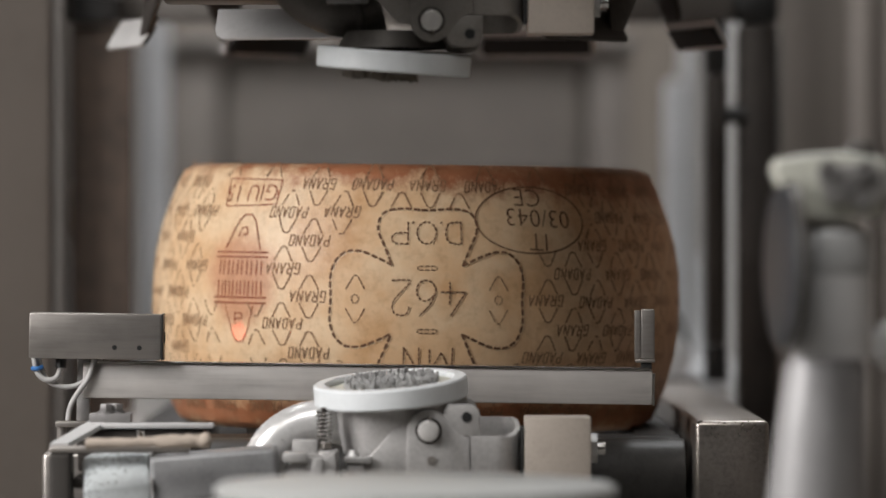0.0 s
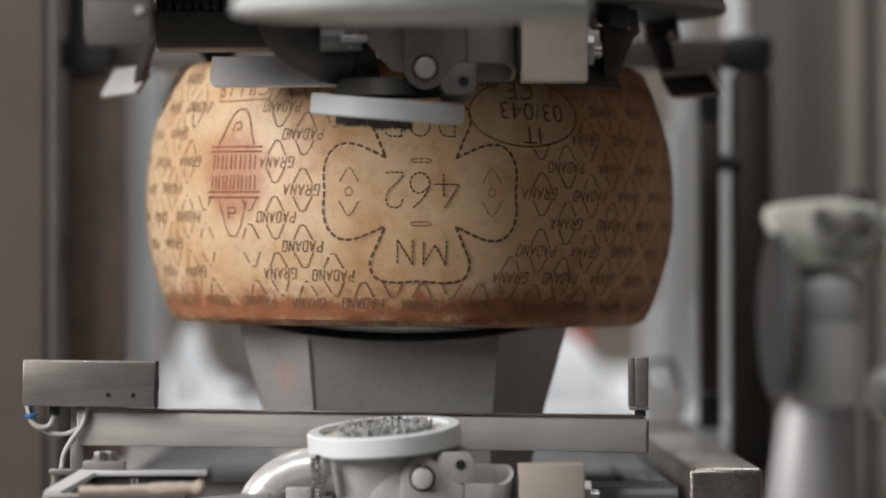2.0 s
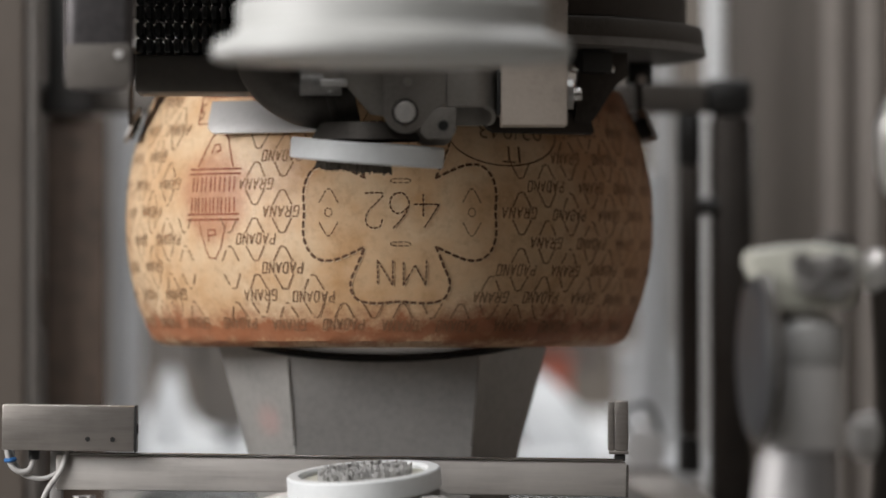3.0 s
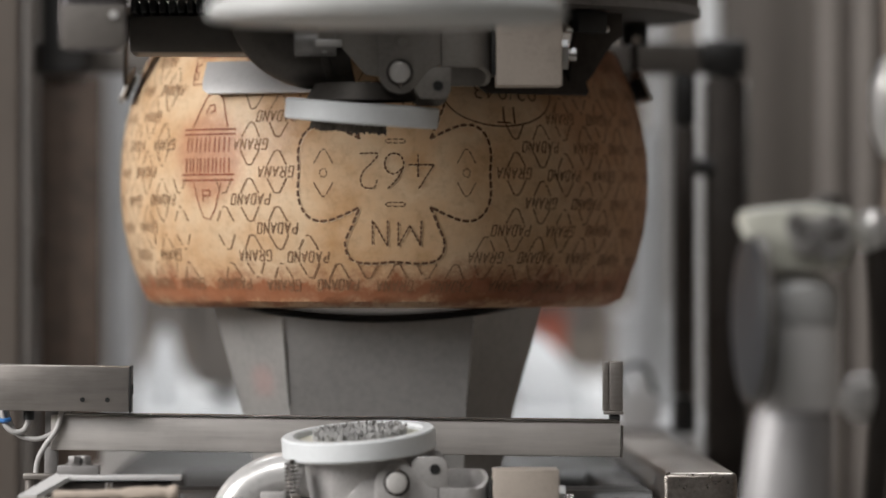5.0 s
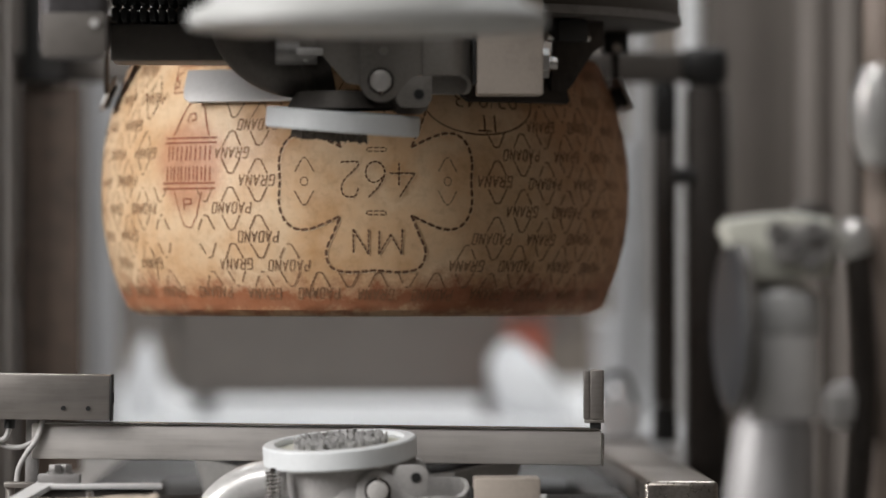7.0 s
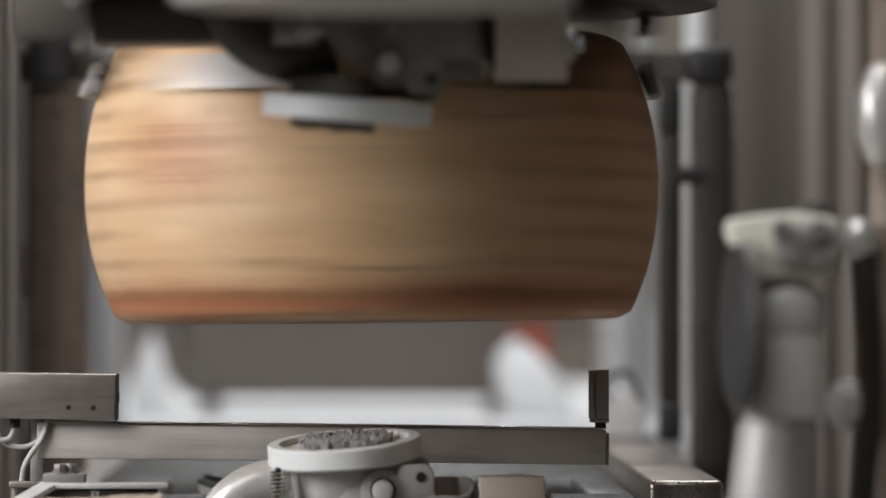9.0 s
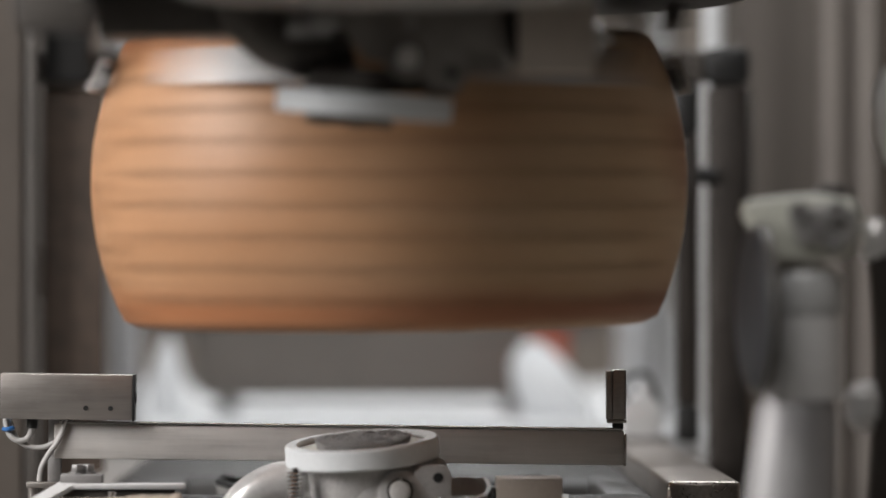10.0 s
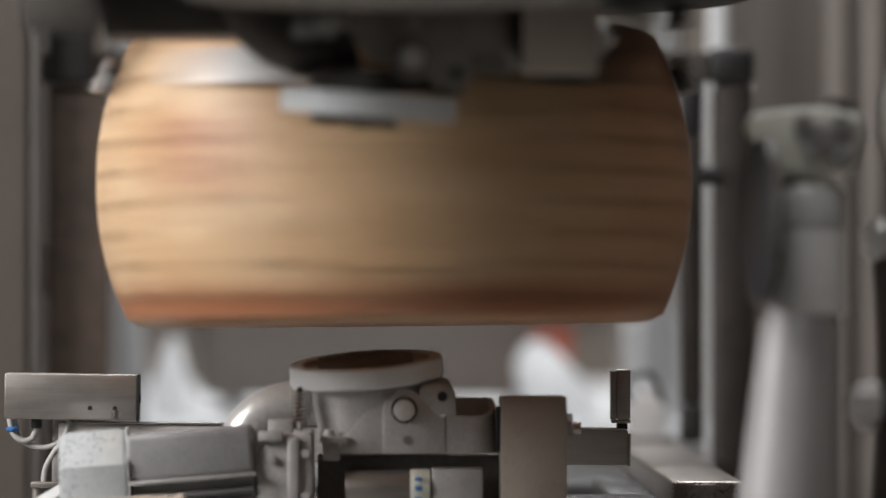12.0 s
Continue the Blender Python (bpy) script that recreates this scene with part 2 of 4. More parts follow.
def turned(profile, n=48, m=None, bm=None, wrap=True):
    """A lathe body about z from (radius, height) pairs."""
    tmp = bmesh.new()
    rings = []
    for r, z in profile:
        if r < 1e-6:
            rings.append([tmp.verts.new((0, 0, z))] * n)
        else:
            rings.append([tmp.verts.new((r * math.cos(2 * math.pi * i / n), r * math.sin(2 * math.pi * i / n), z)) for i in range(n)])
    for a, b in zip(rings, rings[1:]):
        for i in range(n):
            j = (i + 1) % n
            vs = list(dict.fromkeys((a[i], a[j], b[j], b[i])))
            if len(vs) > 2:
                tmp.faces.new(vs)
    bmesh.ops.recalc_face_normals(tmp, faces=tmp.faces[:])
    return place(bm if bm is not None else bmesh.new(), tmp, m)


def plate(points, y0, y1, bevel=0.0, m=None, bm=None):
    """A plate cut to an outline in x and z, from y0 to y1."""
    tmp = bmesh.new()
    f = tmp.faces.new([tmp.verts.new((x, y0, z)) for x, z in points])
    ext = bmesh.ops.extrude_face_region(tmp, geom=[f])
    bmesh.ops.translate(tmp, vec=(0, y1 - y0, 0), verts=[v for v in ext["geom"] if isinstance(v, bmesh.types.BMVert)])
    bmesh.ops.recalc_face_normals(tmp, faces=tmp.faces[:])
    if bevel:
        flat = [e for e in tmp.edges if abs(e.verts[0].co.y - e.verts[1].co.y) < 1e-7]
        bmesh.ops.bevel(tmp, geom=flat, offset=bevel, segments=2, affect="EDGES", profile=0.5)
    return place(bm if bm is not None else bmesh.new(), tmp, m)


def arc(cx, cz, r, a0, a1, n=8):
    return [(cx + r * math.cos(radians(a0 + (a1 - a0) * i / n)), cz + r * math.sin(radians(a0 + (a1 - a0) * i / n))) for i in range(n + 1)]


def smooth_path(pts, n=8):
    """Catmull-Rom through the points."""
    pts = [Vector(p) for p in pts]
    out = []
    for i in range(len(pts) - 1):
        a, b, c, d = pts[max(i - 1, 0)], pts[i], pts[i + 1], pts[min(i + 2, len(pts) - 1)]
        for k in range(n):
            t = k / n
            out.append(0.5 * (2 * b + (c - a) * t + (2 * a - 5 * b + 4 * c - d) * t * t + (3 * b - a - 3 * c + d) * t ** 3))
    return out + [pts[-1]]


def hose(pts, radius, n=12, bm=None):
    """A round tube along a path; radius is a number or one for each point."""
    tmp = bmesh.new()
    pts = [Vector(p) for p in pts]
    rs = radius if isinstance(radius, (list, tuple)) else [radius] * len(pts)
    rings, up = [], Vector((0.31, 0.17, 0.93))
    for i, p in enumerate(pts):
        d = (pts[min(i + 1, len(pts) - 1)] - pts[max(i - 1, 0)]).normalized()
        u = (up - d * up.dot(d)).normalized()
        up, v = u, d.cross(u)
        rings.append([tmp.verts.new(p + (u * math.cos(2 * math.pi * k / n) + v * math.sin(2 * math.pi * k / n)) * rs[i]) for k in range(n)])
    for a, b in zip(rings, rings[1:]):
        for k in range(n):
            tmp.faces.new((a[k], a[(k + 1) % n], b[(k + 1) % n], b[k]))
    tmp.faces.new(rings[0][::-1]), tmp.faces.new(rings[-1])
    bmesh.ops.recalc_face_normals(tmp, faces=tmp.faces[:])
    return place(bm if bm is not None else bmesh.new(), tmp)


def finish(bm, me, mat, angle=38):
    bmesh.ops.recalc_face_normals(bm, faces=bm.faces[:])
    lim = radians(angle)
    for f in bm.faces:
        f.smooth = True
    for e in bm.edges:
        if len(e.link_faces) == 2 and e.calc_face_angle(0) > lim:
            e.smooth = False
    bm.to_mesh(me)
    bm.free()
    me.materials.append(mat)


def part(name, bm, mat, parent=None, label="", kind=""):
    me = bpy.data.meshes.new(name)
    finish(bm, me, mat)
    ob = new(name, me)
    if parent is not None:
        ob.parent = parent
    return tagged(ob, label, "", "", kind)


def thing(name, at, label, category, group=""):
    ob = new(name)
    ob.matrix_world = at if isinstance(at, Matrix) else Matrix.Translation(at)
    ob.empty_display_size = 0.02
    return tagged(ob, label, category, group)


def solid(name, bm, mat, label, kind="structure", category=""):
    return tagged(part(name, bm, mat), label, category, "", kind)


def flip(bm, s):
    """Mirrors a mesh in z where s is -1."""
    if s < 0:
        bmesh.ops.scale(bm, vec=(1, 1, -1), verts=bm.verts)
        bmesh.ops.reverse_faces(bm, faces=bm.faces[:])
    return bm


# ---------------------------------------------------------------- the hall
solid("floor", box((-3.2, -6, -0.1), (3.2, 5, 0)), FLOOR, "grey concrete hall floor")
solid("wall_north", box((-3.2, 5, 0), (3.2, 5.15, 3.4)), WALL, "plain painted hall wall behind the machines")
solid("wall_south", box((-3.2, -6.15, 0), (3.2, -6, 3.4)), WALL, "plain painted hall wall")
solid("wall_east", box((3.2, -6, 0), (3.35, 5, 3.4)), WALL, "plain painted hall wall")
solid("wall_west", box((-3.35, -6, 0), (-3.2, 5, 3.4)), WALL, "plain painted hall wall")
solid("ceiling", box((-3.35, -6.15, 3.4), (3.35, 5.15, 3.5)), WALL, "plain painted hall ceiling")

WHEEL_X, WHEEL_Z = 0.0130, 0.956    # wheel axis and mid height while it lies on the rollers

# ---------------------------------------------------------------- background of the hall
def tall_box(name, lo, hi, mat, label, category, bevel=0.006):
    t = thing(name, ((lo[0] + hi[0]) / 2, (lo[1] + hi[1]) / 2, 0), label, category)
    c = t.location
    part("body", box((lo[0] - c.x, lo[1] - c.y, lo[2]), (hi[0] - c.x, hi[1] - c.y, hi[2]), bevel), mat, t)
    return t


def cabinet():
    t = thing("machine_cabinet", (-0.6, 0.7, 0), "tall grey-beige sheet metal machine cabinet with grey edge strip", "cabinet")
    part("body", box((-0.4, -0.33, 0), (0.297, 0.35, 2.0), 0.006), PAINT, t)
    part("edge_strip", box((0.2995, -0.325, 0.02), (0.3075, -0.30, 1.98), 0.002), FRAME, t, "grey edge strip")
    part("plinth", box((-0.4, -0.34, 0.0), (0.29, -0.3305, 0.1), 0.002), DARK_STEEL, t)


def rusty_guard():
    t = thing("guard_panel", (-0.262, 0.425, 0), "rust-stained brown sheet metal guard panel beside the cabinet", "guard panel")
    part("sheet", box((-0.0265, -0.005, 0.0), (0.026, 0.007, 1.186), 0.002), RUST, t)
    part("top_edge", box((-0.0265, -0.006, 1.1865), (0.026, 0.008, 1.1895), 0.0008), STEEL, t, "bright top edge")
    part("top_box", box((-0.025, -0.022, 1.190), (0.015, 0.006, 1.36), 0.004), BLACK, t, "black box")
    part("hinge", box((-0.0295, -0.008, 1.0), (-0.027, 0.006, 1.05), 0.001), STEEL, t)


def portal():
    t = thing("portal_frame", (0.3, 0.45, 0), "dark square-tube portal frame with black plastic corner joints", "portal frame")
    part("post", box((0.0, -0.018, 0), (0.0345, 0.018, 1.188), 0.004), DARK_STEEL, t)
    part("corner_joint", box((-0.004, -0.021, 1.189), (0.0365, 0.021, 1.222), 0.007), BLACK, t, "black plastic corner joint")
    part("beam", box((-0.602, -0.016, 1.191), (-0.0045, 0.016, 1.219), 0.003), FRAME, t)
    part("inner_post", box((-0.0280, -0.015, 0.905), (-0.0090, 0.015, 1.144), 0.003), DARK_STEEL, t)
    part("top_cap", box((-0.0285, -0.016, 1.1445), (-0.0085, 0.016, 1.1905), 0.003), BLACK, t, "black plastic cap")
    part("bottom_cap", box((-0.0285, -0.016, 0.872), (-0.0085, 0.016, 0.904), 0.003), BLACK, t, "black plastic cap")
    part("joint", rod((-0.012, -0.02, 1.108), (0.006, -0.02, 1.108), 0.008), BLACK, t)
    part("edge_trim", box((0.0355, -0.012, 0), (0.039, 0.012, 1.186), 0.001), POLISHED, t, "bright edge trim")


def hood():
    t = thing("washing_hood", (0.0, 1.75, 0.861), "large grey painted machine hood standing on the white table", "machine hood")
    part("body", box((-0.203, -0.12, 0.018), (0.214, 0.06, 0.345), 0.02, seg=3), HOOD, t)
    part("top_rim", box((-0.268, -0.14, 0.347), (0.272, 0.08, 0.362), 0.004), STEEL, t)
    for x in (-0.165, 0.163):
        for y in (-0.04, 0.03):
            part("foot", box((x - 0.01, y - 0.01, 0), (x + 0.01, y + 0.01, 0.0175), 0.002), STEEL_DULL, t)
    part("side_panel", box((-0.262, -0.124, 0.085), (-0.2035, 0.05, 0.3465), 0.006), DIM_TUBE, t, "lighter side panel")
    part("side_panel", box((0.2145, -0.124, 0.085), (0.262, 0.05, 0.3465), 0.006), DIM_TUBE, t, "lighter side panel")
    part("cross_rib", box((-0.195, -0.128, 0.205), (0.206, -0.1205, 0.222), 0.003), HOOD, t)


def background_tube(x, y, r, mat, top=2.2):
    t = thing("upright_tube", (x, y, 0), "pale upright steel tube standing behind the conveyor", "tube", "upright tubes")
    part("tube", rod((0, 0, 0.006), (0, 0, top), r, n=20), mat, t)
    part("foot", rod((0, 0, 0), (0, 0, 0.0055), r * 1.6, n=20), STEEL_DULL, t)


def white_table():
    t = thing("white_table", (0.0, 2.3, 0), "white table under bright hall light", "table")
    part("top", box((-0.42, -1.0, 0.83), (0.36, 0.85, 0.86), 0.005), WHITE_PAINT, t)
    for x in (-0.38, 0.32):
        for y in (-0.95, 0.8):
            part("leg", box((x - 0.02, y - 0.02, 0), (x + 0.02, y + 0.02, 0.829), 0.003), STEEL, t)


def white_bundle(x, y, z, r, h, lean):
    t = thing("white_sack", (x, y, z), "white plastic sack standing on a white table", "sack", "white sacks")
    prof = [(0, 0), (r * 0.8, 0), (r, h * 0.12), (r * 0.97, h * 0.45), (r * 0.7, h * 0.75), (r * 0.36, h * 0.94), (r * 0.12, h), (0, h)]
    bm = turned(prof, 28)
    for v in bm.verts:
        n = noise.noise(v.co * 22 + Vector((x * 9, 0, 0)))
        v.co += Vector((lean * v.co.z, 0, 0)) + Vector((v.co.x, v.co.y, 0)) * 0.22 * n
    part("sack", bm, WHITE_PAINT, t)
    part("neck_tie", rod((lean * h * 0.92, 0, h * 0.90), (lean * h * 0.95, 0, h * 0.94), r * 0.42, n=20), PALE_BLUE, t, "pale neck tie")


def orange_crate():
    t = thing("orange_crate", (0.196, 1.56, 0.86), "orange-red plastic crate on a white table", "crate")
    part("body", box((-0.018, -0.03, 0), (0.024, 0.04, 0.095), 0.006), ORANGE, t)
    part("rim", box((-0.021, -0.034, 0.0955), (0.027, 0.044, 0.103), 0.003), ORANGE, t)


def pale_case():
    t = thing("pale_case", (0.315, 1.55, 0.8605), "pale grey enamelled case on the white table", "case")
    part("body", box((-0.040, -0.05, 0.004), (0.040, 0.05, 0.105), 0.008, seg=3), PALE, t)
    part("lid", box((-0.042, -0.052, 0.1055), (0.042, 0.052, 0.113), 0.003), WHITE_PAINT, t, "white lid")
    part("foot", box((-0.035, -0.045, 0), (0.035, 0.045, 0.0038), 0.001), STEEL_DULL, t)


cabinet()
rusty_guard()
portal()
hood()
for bx, by, br, bmat, btop in [(-0.262, 1.25, 0.019, PALE_BLUE, 2.2), (0.289, 1.2, 0.0125, PALE_BLUE, 1.16), (0.318, 1.42, 0.012, PALE, 2.2), (0.3436, 1.0, 0.010, WHITE_PAINT, 2.2),
                         (0.47, 1.04, 0.014, DIM_TUBE, 2.3), (0.502, 1.0, 0.012, DIM_TUBE, 2.3)]:
    background_tube(bx, by, br, bmat, btop)
white_table()
pale_case()
white_bundle(-0.228, 1.47, 0.86, 0.021, 0.092, 0.06)
white_bundle(0.208, 1.45, 0.86, 0.042, 0.088, -0.35)
orange_crate()
tall_box("wall_pillar", (0.375, 1.1, 0), (0.70, 1.4, 2.4), PAINT, "broad beige painted pillar behind the portal", "pillar")


# ---------------------------------------------------------------- conveyor
def conveyor():
    t = thing("roller_conveyor", (0, 0.1, 0), "steel roller conveyor with square-tube side frames", "conveyor")
    part("side_frame", box((0.2165, -0.40, 0.770), (0.271, 0.75, 0.869), 0.004, seg=3), TUBE_STEEL, t)
    part("side_frame", box((-0.262, -0.40, 0.770), (-0.215, 0.75, 0.846), 0.004, seg=3), STEEL, t)
    y = -0.345
    while y < 0.72:
        if abs(y + 0.1) > 0.0 and -0.25 < y < 0.05:
            for a, b in ((-0.205, -0.150), (0.180, 0.212)):
                part("roller", rod((a, y, 0.826), (b, y, 0.826), 0.028, n=28, bevel=0.002), ROLLER, t)
        else:
            part("roller", rod((-0.205, y, 0.826), (0.212, y, 0.826), 0.028, n=28, bevel=0.002), ROLLER, t)
        y += 0.062
    for x, yy in ((0.245, -0.3), (0.245, 0.65), (-0.24, -0.3), (-0.24, 0.65)):
        part("leg", box((x - 0.022, yy - 0.022, 0), (x + 0.022, yy + 0.022, 0.769), 0.003), STEEL_DULL, t)


def lifter():
    """Eight-sided steel funnel with a rubber rim that dips to the front and back."""
    t = thing("lifting_pedestal", (WHEEL_X - 0.005, 0, 0.8622), "grey faceted steel lifting pedestal with black rubber rim", "lifting pedestal")
    plan = [(0.130, -0.045), (0.130, 0.045), (0.0735, 0.120), (-0.0735, 0.120), (-0.130, 0.045), (-0.130, -0.045), (-0.0735, -0.120), (0.0735, -0.120)]
    edge = []
    for (xa, ya), (xb, yb) in zip(plan, plan[1:] + plan[:1]):
        edge += [(xa + (xb - xa) * k / 6, ya + (yb - ya) * k / 6) for k in range(6)]
    n = len(edge)

    def dip(x):
        return -0.0015 - 0.0155 * (1 - (x / 0.130) ** 2)

    bm = bmesh.new()
    rings = []
    for kx, ky, z in ((1.0, 1.0, 0.0), (0.93, 0.86, -0.082), (0.885, 0.75, -0.16), (0.87, 0.73, -0.60)):
        rings.append([bm.verts.new((x * (kx if abs(x) <= 0.0736 else 0.83 - 0.13 * (z < -0.1) if z else 1.0), y * ky, z - 0.003 + (dip(x) if z == 0 else 0))) for x, y in edge])
    for a, b in zip(rings, rings[1:]):
        for i in range(n):
            bm.faces.new((a[i], a[(i + 1) % n], b[(i + 1) % n], b[i]))
    bm.faces.new(rings[-1])
    inner = [bm.verts.new((v.co.x * 0.95, v.co.y * 0.95, v.co.z)) for v in rings[0]]
    for i in range(n):
        bm.faces.new((rings[0][i], inner[i], inner[(i + 1) % n], rings[0][(i + 1) % n]))
    part("funnel", bm, STAINLESS, t)
    rim = [(x * 0.985, y * 0.985, dip(x)) for x, y in edge + edge[:1]]
    # black sheet added to imitate the shaded inside of the funnel
    shade_sheet = bmesh.new()
    rows = []
    for k in range(17):
        x = -0.122 + 0.244 * k / 16
        half = 0.114 if abs(x) < 0.07 else 0.114 - (abs(x) - 0.07) * 1.33
        rows.append([shade_sheet.verts.new((x, y * half, dip(x) - 0.0035)) for y in (-1, 1)] + [shade_sheet.verts.new((x, y * half, dip(x) - 0.0075)) for y in (1, -1)])
    for a, b in zip(rows, rows[1:]):
        for i in range(4):
            shade_sheet.faces.new((a[i], a[(i + 1) % 4], b[(i + 1) % 4], b[i]))
    shade_sheet.faces.new(rows[0]), shade_sheet.faces.new(rows[-1])
    part("shade_sheet", shade_sheet, RUBBER, t, "black sheet standing for the shaded inside")
    part("rubber_rim", hose(rim, 0.0024, 10), RUBBER, t, "black rubber rim")
    for s in (-1, 1):
        part("seam", hose([(s * 0.0735, -0.1202, -0.018), (s * 0.0735 * 0.93, -0.1034, -0.085)], 0.0006, 6), POLISHED, t)
    return t


def guide_rail():
    """The bar in front of the wheel, with its sensor housing and stop."""
    t = thing("guide_rail", pose(0, -0.26, 0.895, 0, 0.75, 0), "brushed steel guide rail in front of the wheel", "guide rail")
    part("bar", box((-0.234, -0.006, -0.0135), (0.187, 0.008, 0.0125), 0.0012), RAIL, t)
    part("top_lip", box((-0.230, -0.008, 0.0127), (0.185, 0.008, 0.0142), 0.0005), POLISHED, t, "bright folded lip")
    part("bracket", box((-0.233, 0.009, -0.012), (-0.215, 0.02, 0.012), 0.0015), STEEL_DULL, t)
    part("bracket", box((0.15, 0.009, -0.012), (0.18, 0.03, 0.010), 0.0015), STEEL_DULL, t)
    part("end_plate", box((0.1872, -0.007, -0.014), (0.189, 0.008, 0.010), 0.0005), POLISHED, t)
    return t


def sensor_housing():
    t = thing("sensor_housing", pose(-0.2245, -0.266, 0.9135, 0, 0.9, 0), "folded steel sensor housing fixed on the guide rail", "sensor housing")
    part("front", box((-0.0485, -0.012, 0.0), (0.0485, -0.0098, 0.0335), 0.0009), STEEL, t)
    part("fold", box((-0.0485, -0.0096, 0.0316), (0.0485, 0.014, 0.0335), 0.0008), STEEL, t)
    part("back", box((-0.0485, 0.0142, 0.0), (0.0485, 0.016, 0.0335), 0.0008), STEEL, t)
    part("end_rim", box((0.0487, -0.0122, -0.0004), (0.0502, 0.0162, 0.034), 0.0004), BLACK, t, "dark open end")
    for x in (0.0145, 0.0328):
        part("screw_hole", rod((x, -0.0128, 0.0088), (x, -0.0121, 0.0088), 0.0018, n=16), BLACK, t, "black screw hole")
    part("gland", rod((-0.0255, 0.0, -0.007), (-0.0255, 0.0, -0.0002), 0.0042, n=12), BLACK, t, "black cable gland")
    part("sensor_eye", rod((0.0503, 0.0, 0.0165), (0.0512, 0.0, 0.0165), 0.004, n=14), BLACK, t)
    part("cable", hose(smooth_path([(-0.0455, 0, 0.0), (-0.044, -0.001, -0.007), (-0.0415, -0.002, -0.0125), (-0.036, -0.002, -0.0162), (-0.029, -0.001, -0.0145), (-0.0255, 0, -0.007)]), 0.0021, 10), CABLE, t, "pale grey cable")
    part("cable", hose(smooth_path([(-0.0425, 0.003, 0.0), (-0.040, 0.002, -0.008), (-0.033, 0.002, -0.0185), (-0.018, 0.002, -0.021), (-0.005, 0.003, -0.014), (0.0035, 0.004, 0.0)]), 0.0019, 10), CABLE, t, "pale grey cable")
    part("cable", hose(smooth_path([(-0.001, -0.002, 0.0), (-0.005, -0.003, -0.014), (-0.013, -0.004, -0.026), (-0.018, -0.004, -0.036), (-0.0195, -0.004, -0.046)]), 0.0021, 10), CABLE, t, "pale grey cable")
    part("cable_tie", hose(smooth_path([(-0.0465, -0.0025, -0.0078), (-0.043, -0.0048, -0.0078), (-0.039, -0.0025, -0.0068)]), 0.0017, 8), BLUE, t, "blue cable tie")
    part("clamp", box((-0.0285, -0.010, -0.0505), (-0.0065, 0.004, -0.0465), 0.0008), STEEL, t)
    part("clamp_stud", rod((-0.024, -0.004, -0.080), (-0.024, -0.004, -0.0506), 0.0035, n=12), STEEL, t)
    part("clamp_post", box((-0.014, 0.006, -0.075), (-0.004, 0.012, -0.0005), 0.001), STEEL_DULL, t)
    return t


def stop_post():
    t = thing("stop_post", (0.1812, -0.263, 0.9085), "small brushed steel stop post on the guide rail end", "stop post")
    # black filler standing for the shaded gap under the post
    part("foot", box((-0.0025, -0.004, -0.003), (0.0055, 0.004, 0.0018), 0.0005), BLACK, t, "black filler for the dark gap")
    part("base", box((-0.0065, -0.006, 0.002), (0.0078, 0.006, 0.0045), 0.0006), STEEL, t)
    part("plate", box((-0.0072, -0.0055, 0.0047), (-0.003, 0.0055, 0.0405), 0.0004), STEEL, t)
    part("body", box((-0.0028, -0.006, 0.0047), (0.0075, 0.006, 0.0415), 0.0012), STEEL, t)


def screw_plate():
    t = thing("bolted_plate", (-0.2085, -0.345, 0.8765), "small steel plate with three hexagon bolts", "plate")
    part("plate", box((-0.015, -0.012, -0.008), (0.0150, 0.012, 0.0), 0.0008), STEEL_DULL, t)
    for x, y in ((-0.003, -0.006), (0.0045, -0.002), (0.001, 0.006)):
        part("washer", rod((x, y, 0.0001), (x, y, 0.0018), 0.0058, n=16), STEEL_DULL, t)
        part("bolt", rod((x, y, 0.0019), (x, y, 0.0068), 0.0047, n=6, bevel=0.0004), STEEL_DULL, t)
    part("stem", box((-0.012, -0.006, -0.106), (0.012, 0.010, -0.0082), 0.001), STEEL_DULL, t)


def station_frame():
    """Folded steel frame round the lower brush drive."""
    t = thing("station_frame", (-0.16, -0.37, 0), "folded stainless steel frame of the lower brush station", "frame")
    part("corner_post", box((-0.0875, -0.055, 0), (-0.072, -0.02, 0.8515), 0.003, seg=3), DARK_SHEET, t)
    part("front_rim", box((-0.0875, -0.055, 0.8517), (0.012, -0.044, 0.8565), 0.002), STEEL, t)
    bm = bmesh.new()
    lo = [(-0.0875, -0.044), (-0.075, -0.044), (-0.052, 0.012), (-0.0627, 0.020)]
    base = [bm.verts.new((x, y, 0.8545 + (y + 0.044) * 0.22)) for x, y in lo]
    top = [bm.verts.new((v.co.x, v.co.y, v.co.z + 0.0035)) for v in base]
    bm.faces.new(base[::-1]), bm.faces.new(top)
    for i in range(4):
        bm.faces.new((base[i], base[(i + 1) % 4], top[(i + 1) % 4], top[i]))
    part("side_rim", bm, SHOE, t, "bright side rim")
    part("tongue", box((-0.0625, 0.006, 0.8660), (0.0265, 0.024, 0.8700), 0.0015), SHOE, t, "bright steel tongue")
    part("cross_bar", box((-0.0715, 0.010, 0.835), (0.02, 0.024, 0.8655), 0.002), DARK_STEEL, t)
    part("tray", box((-0.0715, -0.0435, 0.826), (0.02, 0.0095, 0.834), 0.002), DARK_STEEL, t)
    return t


